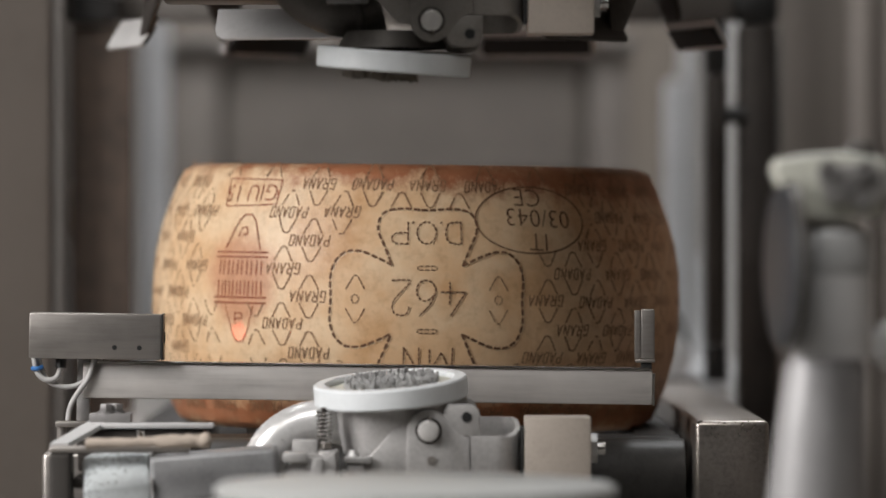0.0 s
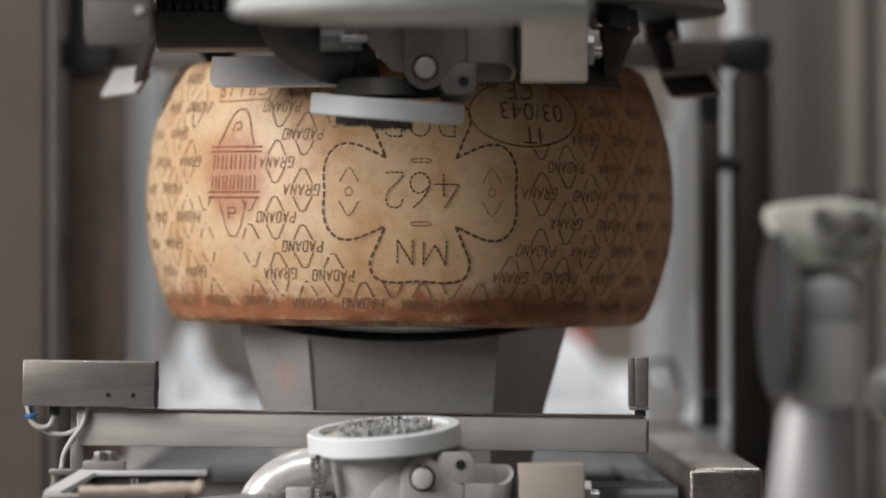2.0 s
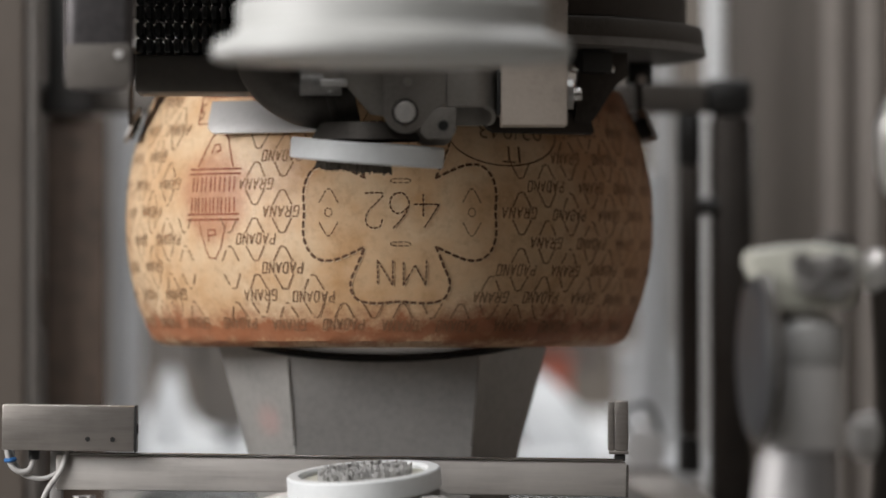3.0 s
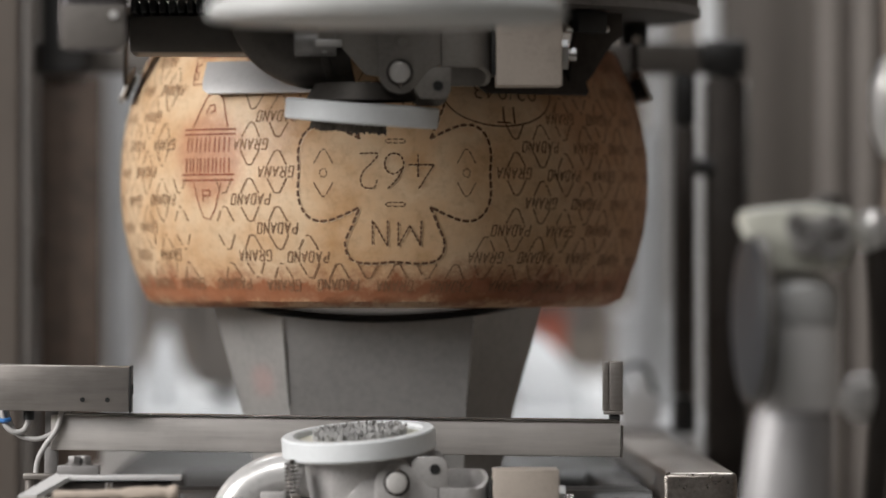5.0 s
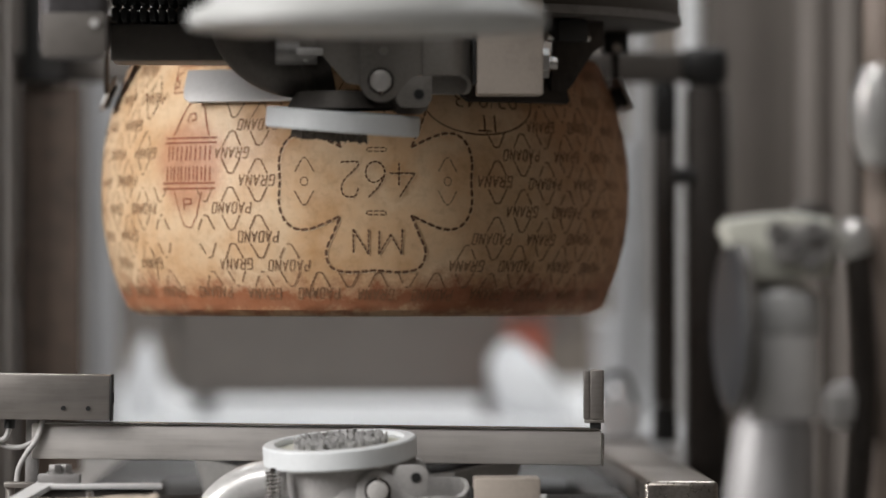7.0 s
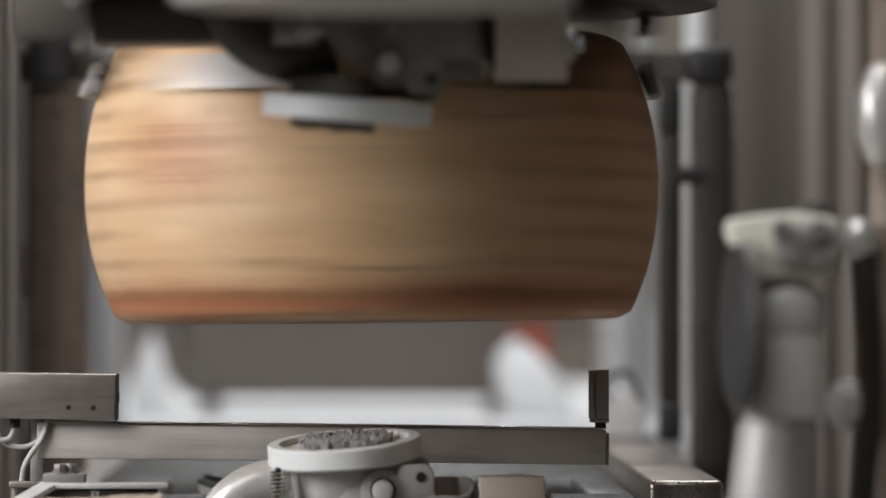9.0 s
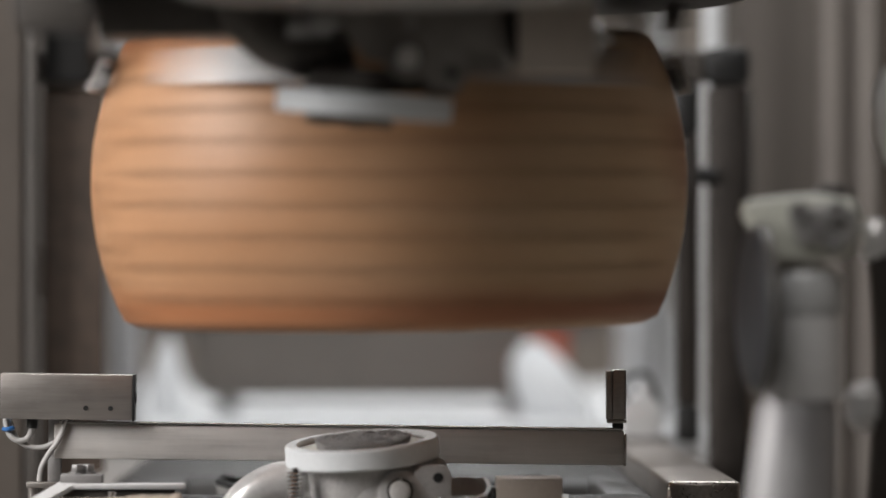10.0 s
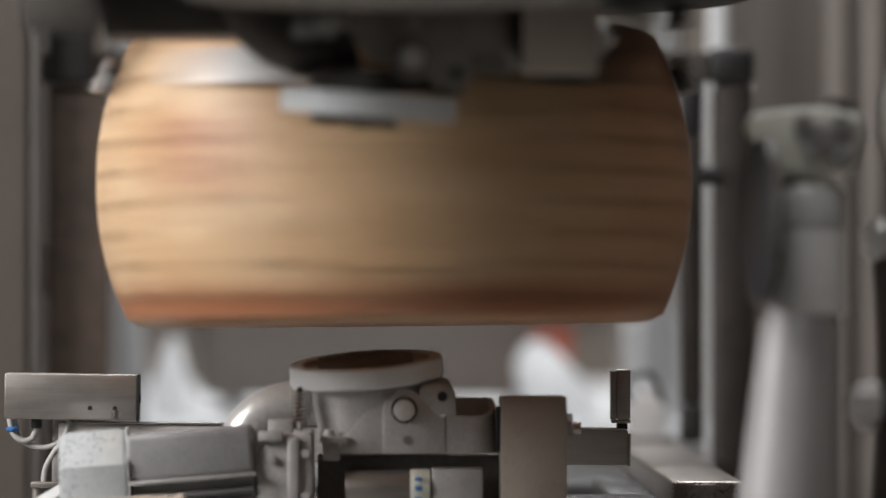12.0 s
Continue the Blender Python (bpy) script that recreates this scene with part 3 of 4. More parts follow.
def stick():
    t = thing("wooden_rod", (-0.168, -0.452, 0.8565), "pale worn rounded wooden rod lying on the frame", "rod")
    bm = hose(smooth_path([(-0.052, 0, 0.0030), (-0.03, 0, 0.0036), (0.0, 0, 0.0044), (0.020, 0, 0.0050), (0.030, 0, 0.0052), (0.036, 0, 0.0050)], 6), [0.0036] * 12 + [0.0046] * 12 + [0.0055, 0.0056, 0.0056, 0.0055, 0.0052, 0.0042, 0.002], 14)
    for v in bm.verts:
        v.co += Vector((0, 1, 1)) * 0.0009 * noise.noise(v.co * 260)
    part("rod", bm, WOOD, t)


def pump():
    t = thing("pump", (0.2455, 0.55, 0.869), "small pale pump standing on the conveyor side frame", "pump")
    part("base", box((-0.024, -0.04, 0), (0.026, 0.04, 0.005), 0.001), STEEL_DULL, t)
    part("housing", rod((0, -0.03, 0.022), (0, 0.03, 0.022), 0.0165, n=28, bevel=0.003), PALE, t)
    part("flange", rod((0, -0.036, 0.022), (0, -0.0302, 0.022), 0.0195, n=28, bevel=0.001), PALE, t)
    part("outlet", rod((0.004, 0.0, 0.038), (0.004, 0.0, 0.052), 0.007, n=18), PALE, t)
    part("cable", hose(smooth_path([(-0.012, -0.01, 0.034), (-0.020, -0.01, 0.046), (-0.014, -0.005, 0.058), (0.006, 0, 0.060), (0.018, 0.01, 0.03)]), 0.0028, 10), BLACK, t)


pump()
conveyor()
LIFTER = lifter()
guide_rail()
sensor_housing()
stop_post()
screw_plate()
station_frame()
stick()


# ---------------------------------------------------------------- cheese wheel
WHEEL_H = 0.204


def wheel_radius(z):
    u = z / (WHEEL_H / 2)
    return 0.1835 - 0.0015 * u + 0.0255 * (1 - abs(u) ** 2.1)


def swell(p):
    """Unevenness of the rind at a place on it."""
    return noise.noise(p * 13) * 0.0008 + noise.noise(p * 60) * 0.00025


def on_wheel(u, v, lift=0.0006):
    """A place on the rind: u metres round from the front, v metres up."""
    a = u / 0.2085 - math.pi / 2
    r = wheel_radius(v)
    r += lift + swell(Vector((r * math.cos(a), r * math.sin(a), v)))
    return (r * math.cos(a), r * math.sin(a), v)


def written(body, size, shear=0.0, thin=0.0):
    cu = bpy.data.curves.new("lettering", "FONT")
    cu.body, cu.size, cu.shear, cu.align_x, cu.align_y, cu.offset = body, size, shear, "CENTER", "CENTER", thin
    cu.resolution_u = 3
    ob = new("lettering", cu)
    me = bpy.data.meshes.new_from_object(ob.evaluated_get(bpy.context.evaluated_depsgraph_get()))
    verts, faces = [tuple(v.co) for v in me.vertices], [tuple(p.vertices) for p in me.polygons]
    bpy.data.objects.remove(ob)
    bpy.data.meshes.remove(me)
    bpy.data.curves.remove(cu)
    return verts, faces


class Marks:
    """Pressed marks gathered on the rind, all upside down as the wheel stands."""

    def __init__(self, shift=(0.0, 0.0), lift=0.0005):
        self.v, self.f, self.shift, self.lift = [], [], shift, lift

    def text(self, glyphs, u, v, turn=180.0, wide=1.0):
        k, c, s = len(self.v), math.cos(radians(turn)), math.sin(radians(turn))
        self.v += [on_wheel(u + (x * c * wide - y * s), v + (x * s * wide + y * c)) for x, y, _ in glyphs[0]]
        self.f += [tuple(i + k for i in f) for f in glyphs[1]]

    def dash(self, a, b, w, lift=None):
        lift = self.lift if lift is None else lift
        a, b = [(q[0] + self.shift[0], q[1] + self.shift[1]) for q in (a, b)]
        d = Vector((b[0] - a[0], b[1] - a[1]))
        n = Vector((-d.y, d.x)).normalized() * w / 2
        e = d.normalized() * w * 0.35
        k = len(self.v)
        quad = [(a[0] + n.x, a[1] + n.y), (a[0] - e.x, a[1] - e.y), (a[0] - n.x, a[1] - n.y), (b[0] - n.x, b[1] - n.y), (b[0] + e.x, b[1] + e.y), (b[0] + n.x, b[1] + n.y)]
        self.v += [on_wheel(u, v, lift) for u, v in quad]
        self.f.append(tuple(range(k, k + 6)))

    def dashes(self, pts, w, on, off):
        pts = [Vector((*p, 0)) for p in pts]
        run, pen, start = 0.0, True, pts[0]
        for a, b in zip(pts, pts[1:]):
            left, d = (b - a).length, (b - a).normalized()
            at = a
            while left > 1e-9:
                need = (on if pen else off) - run
                step = min(need, left)
                at2 = at + d * step
                if pen and (step >= need - 1e-9 or at2 == b):
                    if (at2 - start).length > w * 0.3:
                        self.dash(start, at2, w)
                    start = at2
                run += step
                left -= step
                at = at2
                if run >= (on if pen else off) - 1e-9:
                    pen, run, start = not pen, 0.0, at

    def line(self, pts, w):
        for a, b in zip(pts, pts[1:]):
            n = max(1, math.ceil(math.dist(a, b) / 0.004))
            for i in range(n):
                self.dash([p + (q - p) * i / n for p, q in zip(a, b)], [p + (q - p) * (i + 1) / n for p, q in zip(a, b)], w)

    def mesh(self):
        bm = bmesh.new()
        vs = [bm.verts.new(p) for p in self.v]
        for f in self.f:
            try:
                bm.faces.new([vs[i] for i in f])
            except ValueError:
                pass
        return bm


def free_rind(u, v):
    """True where the repeated pattern is pressed, between the larger marks."""
    cu = 0.0075
    if abs(u - cu) < 0.0765 and abs(v) < 0.038 or abs(u - cu) < 0.045 and abs(v) < 0.0705:
        return False
    if -0.186 < u < -0.127 and -0.004 < v < 0.066 or -0.172 < u < -0.138 and -0.075 < v <= -0.004:
        return False
    if -0.182 < u < -0.119 and 0.066 < v < 0.092:
        return False
    return ((u - 0.0935) / 0.050) ** 2 + ((v - 0.0608) / 0.027) ** 2 > 1


# single-stroke figures and capitals on a unit square
FIGURES = {
    "4": [[(0.95, 0.28), (0.02, 0.28), (0.62, 1.0)], [(0.62, 0.62), (0.62, 0.0)]],
    "6": [[(0.78, 1.0), (0.35, 0.72), (0.08, 0.42), (0.06, 0.2), (0.28, 0.02), (0.62, 0.0), (0.88, 0.14), (0.92, 0.38), (0.7, 0.56), (0.4, 0.56), (0.12, 0.42)]],
    "2": [[(0.06, 0.76), (0.18, 0.95), (0.5, 1.0), (0.82, 0.92), (0.9, 0.7), (0.72, 0.48), (0.3, 0.24), (0.04, 0.0), (0.95, 0.0)]],
}
CAPITALS = {
    "D": [[(0.05, 0.0), (0.05, 1.0)], [(0.05, 1.0), (0.5, 1.0), (0.82, 0.86), (0.95, 0.5), (0.82, 0.14), (0.5, 0.0), (0.05, 0.0)]],
    "O": [[(0.5 + 0.47 * math.cos(radians(a)), 0.5 + 0.5 * math.sin(radians(a))) for a in range(0, 361, 30)]],
    "P": [[(0.05, 0.0), (0.05, 1.0)], [(0.05, 1.0), (0.6, 1.0), (0.88, 0.9), (0.9, 0.64), (0.66, 0.5), (0.05, 0.5)]],
    "M": [[(0.04, 0.0), (0.04, 1.0)], [(0.04, 1.0), (0.5, 0.2)], [(0.5, 0.2), (0.96, 1.0)], [(0.96, 1.0), (0.96, 0.0)]],
    "N": [[(0.04, 0.0), (0.04, 1.0)], [(0.04, 1.0), (0.92, 0.0)], [(0.92, 0.0), (0.92, 1.0)]],
    "G": [[(0.95, 0.82), (0.7, 1.0), (0.3, 1.0), (0.05, 0.75), (0.05, 0.25), (0.3, 0.0), (0.75, 0.0), (0.95, 0.2), (0.95, 0.45), (0.6, 0.45)]],
    "R": [[(0.05, 0.0), (0.05, 1.0), (0.7, 1.0), (0.92, 0.85), (0.92, 0.65), (0.7, 0.5), (0.05, 0.5)], [(0.5, 0.5), (0.95, 0.0)]],
    "A": [[(0.02, 0.0), (0.5, 1.0), (0.98, 0.0)], [(0.22, 0.36), (0.78, 0.36)]],
    ".": [[(0.4, 0.0), (0.6, 0.06)]],
}


# boxy forms of the round letters for the small words
BOXY = {
    "O": [[(0.08, 0.0), (0.08, 1.0), (0.9, 1.0), (0.9, 0.0), (0.08, 0.0)]],
    "D": [[(0.08, 0.0), (0.08, 1.0), (0.7, 1.0), (0.92, 0.8), (0.92, 0.2), (0.7, 0.0), (0.08, 0.0)]],
    "G": [[(0.92, 1.0), (0.08, 1.0), (0.08, 0.0), (0.92, 0.0), (0.92, 0.5), (0.5, 0.5)]],
}


def small_word(m, word, u, v):
    """A short upside-down slanting word of fine pins, gathered in m; u, v: its centre."""
    pitch, wide, high = (0.0063, 0.0044, 0.0079) if len(word) == 5 else (0.0059, 0.0042, 0.0079)
    for k, letter in enumerate(word):
        cu = u - (k - (len(word) - 1) / 2) * pitch
        for stroke in BOXY.get(letter, CAPITALS[letter]):
            m.dashes([(cu - (x - 0.5) * wide - (z - 0.5) * 0.0014, v - (z - 0.5) * high) for x, z in stroke], 0.00100, 0.0017, 0.0006)


def pinned(letter, u, v, wide, high, m):
    """One large upside-down letter pressed with a row of pins; u, v: its centre."""
    for stroke in (FIGURES if letter in FIGURES else CAPITALS)[letter]:
        pts = [(u - (x - 0.5) * wide, v - (z - 0.5) * high) for x, z in stroke]
        if len(pts) > 3 and letter != "4":
            pts = [(p.x, p.y) for p in smooth_path([(a, b, 0) for a, b in pts], 4)]
        m.dashes(pts, 0.0013, 0.0024, 0.0013)
    return m.mesh()


def cheese_wheel():
    t = thing("cheese_wheel", (WHEEL_X, 0, WHEEL_Z), "golden drum-shaped hard cheese wheel with pressed dotted rind marks", "cheese wheel")
    h = WHEEL_H / 2
    prof = [(0, -h), (0.174, -h), (0.179, -h + 0.0006), (0.1825, -h + 0.0025)]
    prof += [(wheel_radius(-h + 0.005 + i * (WHEEL_H - 0.010) / 40), -h + 0.005 + i * (WHEEL_H - 0.010) / 40) for i in range(41)]
    prof += [(0.180, h - 0.0025), (0.1765, h - 0.0006), (0.171, h), (0, h)]
    bm = turned(prof, 160)
    for v in bm.verts:
        rr = math.hypot(v.co.x, v.co.y)
        if rr > 0.1:
            n = swell(v.co)
            v.co.x *= 1 + n / rr
            v.co.y *= 1 + n / rr
    part("rind", bm, RIND, t)

    # repeated words and chevrons all the way round
    words = ("GRANA", "PADANO")
    marks, chevrons = Marks(), Marks()
    rng = random.Random(4)
    count = 28
    pitch = 2 * math.pi * 0.2085 / count
    for row in range(-4, 5):
        v = row * 0.0213 + 0.0004
        for i in range(-12, 16):
            u = (-0.107 if row % 2 else -0.0855) + i * pitch
            if not (free_rind(u, v) and free_rind(u - 0.011, v) and free_rind(u + 0.011, v)):
                continue
            small_word(marks, words[(i + row // 2) % 2], u + rng.uniform(-0.001, 0.001), v - 0.008 * u + rng.uniform(-0.0006, 0.0006))
        v = (row + 0.5) * 0.0213 + 0.0004
        for i in range(-24, 32):
            u = -0.107 + i * pitch / 2
            if not free_rind(u - 0.005, v) or not free_rind(u + 0.005, v):
                continue
            s = 1 if (i + row) % 2 else -1
            if row == 4 and s < 0:
                continue
            y = v - 0.008 * u
            for side in (-1, 1):
                chevrons.dashes([(u + side * 0.0078, y - s * 0.0054), (u + side * 0.0022, y + s * 0.0050)], 0.0012, 0.0023, 0.0009)
            chevrons.dash((u - 0.0014, y + s * 0.0053), (u + 0.0014, y + s * 0.0053), 0.0010)
    part("stamped_lettering", marks.mesh(), STAMP_SOFT, t, "dark pressed lettering", "stuff")
    part("chevron_pattern", chevrons.mesh(), STAMP_SOFT, t, "dotted pressed chevrons", "stuff")

    # four-lobed outline
    cu = 0.0078
    lobe = [(0.0268, 0.0258), (0.033, 0.040), (0.0384, 0.052), (0.0372, 0.0615), (0.031, 0.0668), (0.018, 0.0684), (0.0, 0.0672)]
    lobe = lobe + [(-x, z) for x, z in lobe[-2::-1]]
    side = [(0.0268, 0.0258), (0.040, 0.0320), (0.052, 0.0360), (0.063, 0.0352), (0.0708, 0.028), (0.0742, 0.016), (0.0735, 0.0)]
    side = side + [(x, -z) for x, z in side[-2::-1]]
    # second set: offset pale copy of the strokes, a painted highlight
    clover, glints = Marks(), Marks((0.0006, -0.0006), 0.0003)
    for pts in (lobe, [(x, -z) for x, z in lobe], side, [(-x, z) for x, z in side]):
        path = smooth_path([(cu + x, z, 0) for x, z in pts], 6)
        for m in (clover, glints):
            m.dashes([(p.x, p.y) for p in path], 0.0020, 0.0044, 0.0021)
    part("clover_outline", clover.mesh(), STAMP, t, "dashed four-lobed outline")
    for s in (-1, 1):
        small, u = Marks(), cu + s * 0.0545
        for q in (-1, 1):
            for flank in (-1, 1):
                small.dashes([(u + flank * 0.0072, q * 0.0075), (u + flank * 0.0018, q * 0.0172)], 0.0008, 0.0028, 0.0009)
            small.dash((u - 0.0012, q * 0.0176), (u + 0.0012, q * 0.0176), 0.0008)
        for k in range(8):
            a0, a1 = 2 * math.pi * k / 8, 2 * math.pi * (k + 0.6) / 8
            small.dash((u + 0.0028 * math.cos(a0), 0.0032 * math.sin(a0)), (u + 0.0028 * math.cos(a1), 0.0032 * math.sin(a1)), 0.0008)
        part("ornament", small.mesh(), STAMP, t, "small dotted lozenge ornament")
        small = Marks()
        for dz in (-0.0014, 0.0014):
            for dx in (-0.0045, 0.0, 0.0045):
                small.dash((cu + dx - 0.0015, s * 0.0238 + dz), (cu + dx + 0.0015, s * 0.0238 + dz), 0.0008)
        for dx in (-0.0072, 0.0072):
            small.dash((cu + dx, s * 0.0238 - 0.001), (cu + dx, s * 0.0238 + 0.001), 0.0008)
        part("ornament", small.mesh(), STAMP, t, "small dotted bar ornament")
    for letter, du, v, wide, high in (("4", 0.0194, 0.0002, 0.0200, 0.0262), ("6", -0.0011, 0.0012, 0.0160, 0.0262), ("2", -0.0202, 0.0012, 0.0148, 0.0262), ("D", 0.0200, 0.0503, 0.0133, 0.0162), ("O", -0.0008, 0.0503, 0.0158, 0.0162),
                                      ("P", -0.0214, 0.0500, 0.0140, 0.0162), ("M", 0.0111, -0.0455, 0.0190, 0.0185), ("N", -0.0119, -0.0455, 0.0132, 0.0185), (".", 0.0105, 0.0503, 0.004, 0.0162), (".", -0.0115, 0.0503, 0.004, 0.0162)):
        part("figure" if letter in "462" else "letter", pinned(letter, cu + du, v, wide, high, Marks()), STAMP, t, "dashed pressed figure" if letter in "462" else "dashed pressed letter")
        pinned(letter, cu + du, v, wide, high, glints).free()
    part("mark_highlight", glints.mesh(), MARK_GLINT, t, "painted highlights beside the pressed marks", "stuff")
    # date frame
    m = Marks()
    m.text(written("GIU 15", 0.0185, 0.0, -0.0003), -0.1495, 0.0797, 180 + 1, 1.04)
    corners = [(-0.1745, 0.0687), (-0.1205, 0.0704), (-0.1200, 0.0892), (-0.1797, 0.0901), (-0.1745, 0.0687)]
    m.line(corners, 0.0009)
    part("date_stamp", m.mesh(), BRAND, t, "framed month and year stamp")
    # oval plant stamp
    m = Marks()
    m.line([(0.0935 + 0.0478 * math.cos(radians(a)), 0.0608 + 0.0252 * math.sin(radians(a))) for a in range(0, 361, 10)], 0.0010)
    for body, du, v in (("IT", 0.003, 0.0450), ("03/043", 0.0045, 0.0630), ("CE", -0.003, 0.0785)):
        m.text(written(body, 0.0195, 0.0, -0.0003), 0.0945 + du, v, 180 - 2, 1.08)
    part("plant_stamp", m.mesh(), STAMP, t, "oval pressed plant stamp")
    # branded lozenge: plain bars in a split diamond
    m = Marks()
    u = -0.147
    for z in (0.0338, 0.0302, -0.0006, -0.0048):
        m.line([(u - 0.0262, z), (u + 0.0262, z)], 0.0013)
    m.line([(u - 0.018, 0.0358), (u - 0.0075, 0.058), (u - 0.002, 0.0625), (u + 0.005, 0.0625), (u + 0.0105, 0.057), (u + 0.0185, 0.0358)], 0.0011)
    m.line([(u - 0.0135, -0.0072), (u - 0.0080, -0.026), (u - 0.0045, -0.0335), (u + 0.002, -0.0345), (u + 0.008, -0.026), (u + 0.0142, -0.0072)], 0.0008)
    for z, n in ((0.0222, 5), (0.0066, 6)):
        for i in range(n):
            x = u - 0.0235 + 0.047 * (i + 0.5) / n
            m.line([(x - 0.0024, z - 0.0054), (x - 0.0024, z + 0.0054)], 0.0012)
            m.line([(x + 0.0020, z - 0.0054), (x + 0.0020, z + 0.0054)], 0.0010)
    m.line([(u - 0.005, 0.046), (u - 0.003, 0.052), (u + 0.002, 0.053), (u + 0.004, 0.048), (u, 0.047)], 0.0011)
    m.line([(u - 0.004, -0.021), (u - 0.004, -0.0125), (u + 0.003, -0.0125), (u + 0.0035, -0.0165), (u - 0.004, -0.017)], 0.0010)
    part("branded_lozenge", m.mesh(), BRAND, t, "ruddy branded lozenge")
    return t


WHEEL = cheese_wheel()


# ---------------------------------------------------------------- brush units
def brush_unit(name, at, s, label):
    """A cup brush on a hinged bracket. s = 1: brush upward; s = -1: the same unit hung upside down. Origin: hinge bolt."""
    t = thing(name, at, label, "brush unit")

    def put(pname, bm, mat, parent=t, plabel=""):
        # upper unit: castings swapped for the copy with shade in its colour
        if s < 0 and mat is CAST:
            mat = SHADED_CAST
        return part(pname, flip(bm, s), mat, parent, plabel)

    tilt = Matrix.Translation((-0.0270, 0, 0.0275)) @ Euler((radians(6.0 if s > 0 else -2.6), radians(-4.2), 0)).to_matrix().to_4x4()
    ring = [(0.046, -0.0075), (0.0542, -0.0075), (0.0555, -0.006), (0.0555, 0.0062), (0.0543, 0.0075), (0.047, 0.0075), (0.0455, 0.006), (0.0455, -0.006), (0.046, -0.0075)]
    put("ring", turned(ring, 64, tilt), WHITE, t, "white plastic ring")
    put("brush_plate", turned([(0, 0.0015), (0.0452, 0.0015), (0.0452, 0.0035), (0, 0.0035)], 40, tilt), CREAM, t)
    deep = -0.046 if s > 0 else -0.021
    # the upper cup is darkened in colour to stand for shade
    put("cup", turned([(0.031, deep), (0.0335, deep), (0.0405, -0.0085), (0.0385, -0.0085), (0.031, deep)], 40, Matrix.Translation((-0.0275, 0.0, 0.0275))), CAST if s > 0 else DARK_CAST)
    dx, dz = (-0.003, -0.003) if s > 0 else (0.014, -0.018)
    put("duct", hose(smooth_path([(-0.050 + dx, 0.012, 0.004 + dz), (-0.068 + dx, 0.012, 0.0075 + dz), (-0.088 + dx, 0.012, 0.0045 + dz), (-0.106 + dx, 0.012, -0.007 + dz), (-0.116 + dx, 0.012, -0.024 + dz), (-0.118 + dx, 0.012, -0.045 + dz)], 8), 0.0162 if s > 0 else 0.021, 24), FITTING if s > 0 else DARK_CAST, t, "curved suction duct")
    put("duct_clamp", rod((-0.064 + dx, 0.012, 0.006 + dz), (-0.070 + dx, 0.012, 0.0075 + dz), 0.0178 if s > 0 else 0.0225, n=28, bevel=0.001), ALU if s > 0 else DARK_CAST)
    # spring on its stud
    if s > 0:
        coil = [(-0.0745 + 0.0052 * math.cos(k * 0.55), -0.028 + 0.0052 * math.sin(k * 0.55), 0.014 - k * 0.0233 / 92) for k in range(93)]
        put("spring", hose(coil, 0.0009, 6), POLISHED)
        put("spring_stud", rod((-0.0745, -0.028, -0.018), (-0.0745, -0.028, 0.016), 0.0022, n=10), DARK_STEEL)
        put("nut", rod((-0.0745, -0.028, -0.0135), (-0.0745, -0.028, -0.0092), 0.0062, n=6), STEEL)
        put("spring_block", box((-0.097, -0.036, -0.034), (-0.079, -0.018, -0.007), 0.0012), CAST)
        put("spring_block", box((-0.0785, -0.038, -0.036), (-0.064, -0.018, -0.0145), 0.0012), CAST)
    # hinge
    outline = [(-0.0152, -0.0315)] + arc(0, 0, 0.0152, 180, 35, 10) + [(0.021, -0.002), (0.0265, -0.0045), (0.0296, -0.0045), (0.0296, -0.0315)]
    put("hinge_plate", plate(outline, -0.0408, -0.034, 0.0014), CAST)
    web = [(-0.048, -0.0315), (-0.043, -0.020), (-0.0245, 0.0015), (-0.0155, 0.0028), (-0.010, 0.0028), (-0.010, -0.0315)]
    put("web_plate", plate(web, -0.0370, -0.0342, 0.0006), CAST)
    lug = [(0.009, 0.002), (0.011, 0.0145), (0.0145, 0.0185)] + arc(0.0285, 0.0105, 0.0082, 100, -20, 6) + [(0.037, -0.004), (0.022, -0.004)]
    put("lug", plate(lug, -0.0400, -0.0342, 0.0008), CAST)
    put("lug_hole", rod((0.0272, -0.0407, 0.0095), (0.0272, -0.0401, 0.0095), 0.0037, n=16), BLACK)
    put("rear_lug", plate([(x - 0.002, z + 0.004) for x, z in lug], -0.010, -0.004, 0.0006), CAST)
    put("bolt_ring", rod((0, -0.0418, 0), (0, -0.0409, 0), 0.0094, n=28), DARK_STEEL)
    put("bolt", rod((0, -0.0474, 0), (0, -0.0419, 0), 0.0078, n=28, bevel=0.0026), BOLT, t, "bright round bolt")
    put("pin", rod((0.0005, -0.047, 0.0075), (0.0005, -0.047, 0.0105), 0.0012, n=8), POLISHED)
    put("small_screw", rod((0.002, -0.0418, -0.0215), (0.002, -0.0409, -0.0215), 0.0033, n=14), STEEL)
    put("tab", box((-0.060, -0.042, -0.0235), (-0.041, -0.026, -0.0185), 0.001), ALU)
    put("tab_screw", rod((-0.0535, -0.034, -0.0184), (-0.0535, -0.034, -0.0142), 0.005, 0.003, n=12), ALU)
    put("tab_post", box((-0.058, -0.040, -0.036), (-0.046, -0.028, -0.0237), 0.001), CAST)
    # open clamp
    outer = [(0.030, 0.040)] + arc(0.0470, 0.0215, 0.0185, 90, -90, 14) + [(0.030, 0.003)]
    inner = [(0.030, 0.0065)] + arc(0.0470, 0.0215, 0.0150, -90, 90, 14) + [(0.030, 0.0365)]
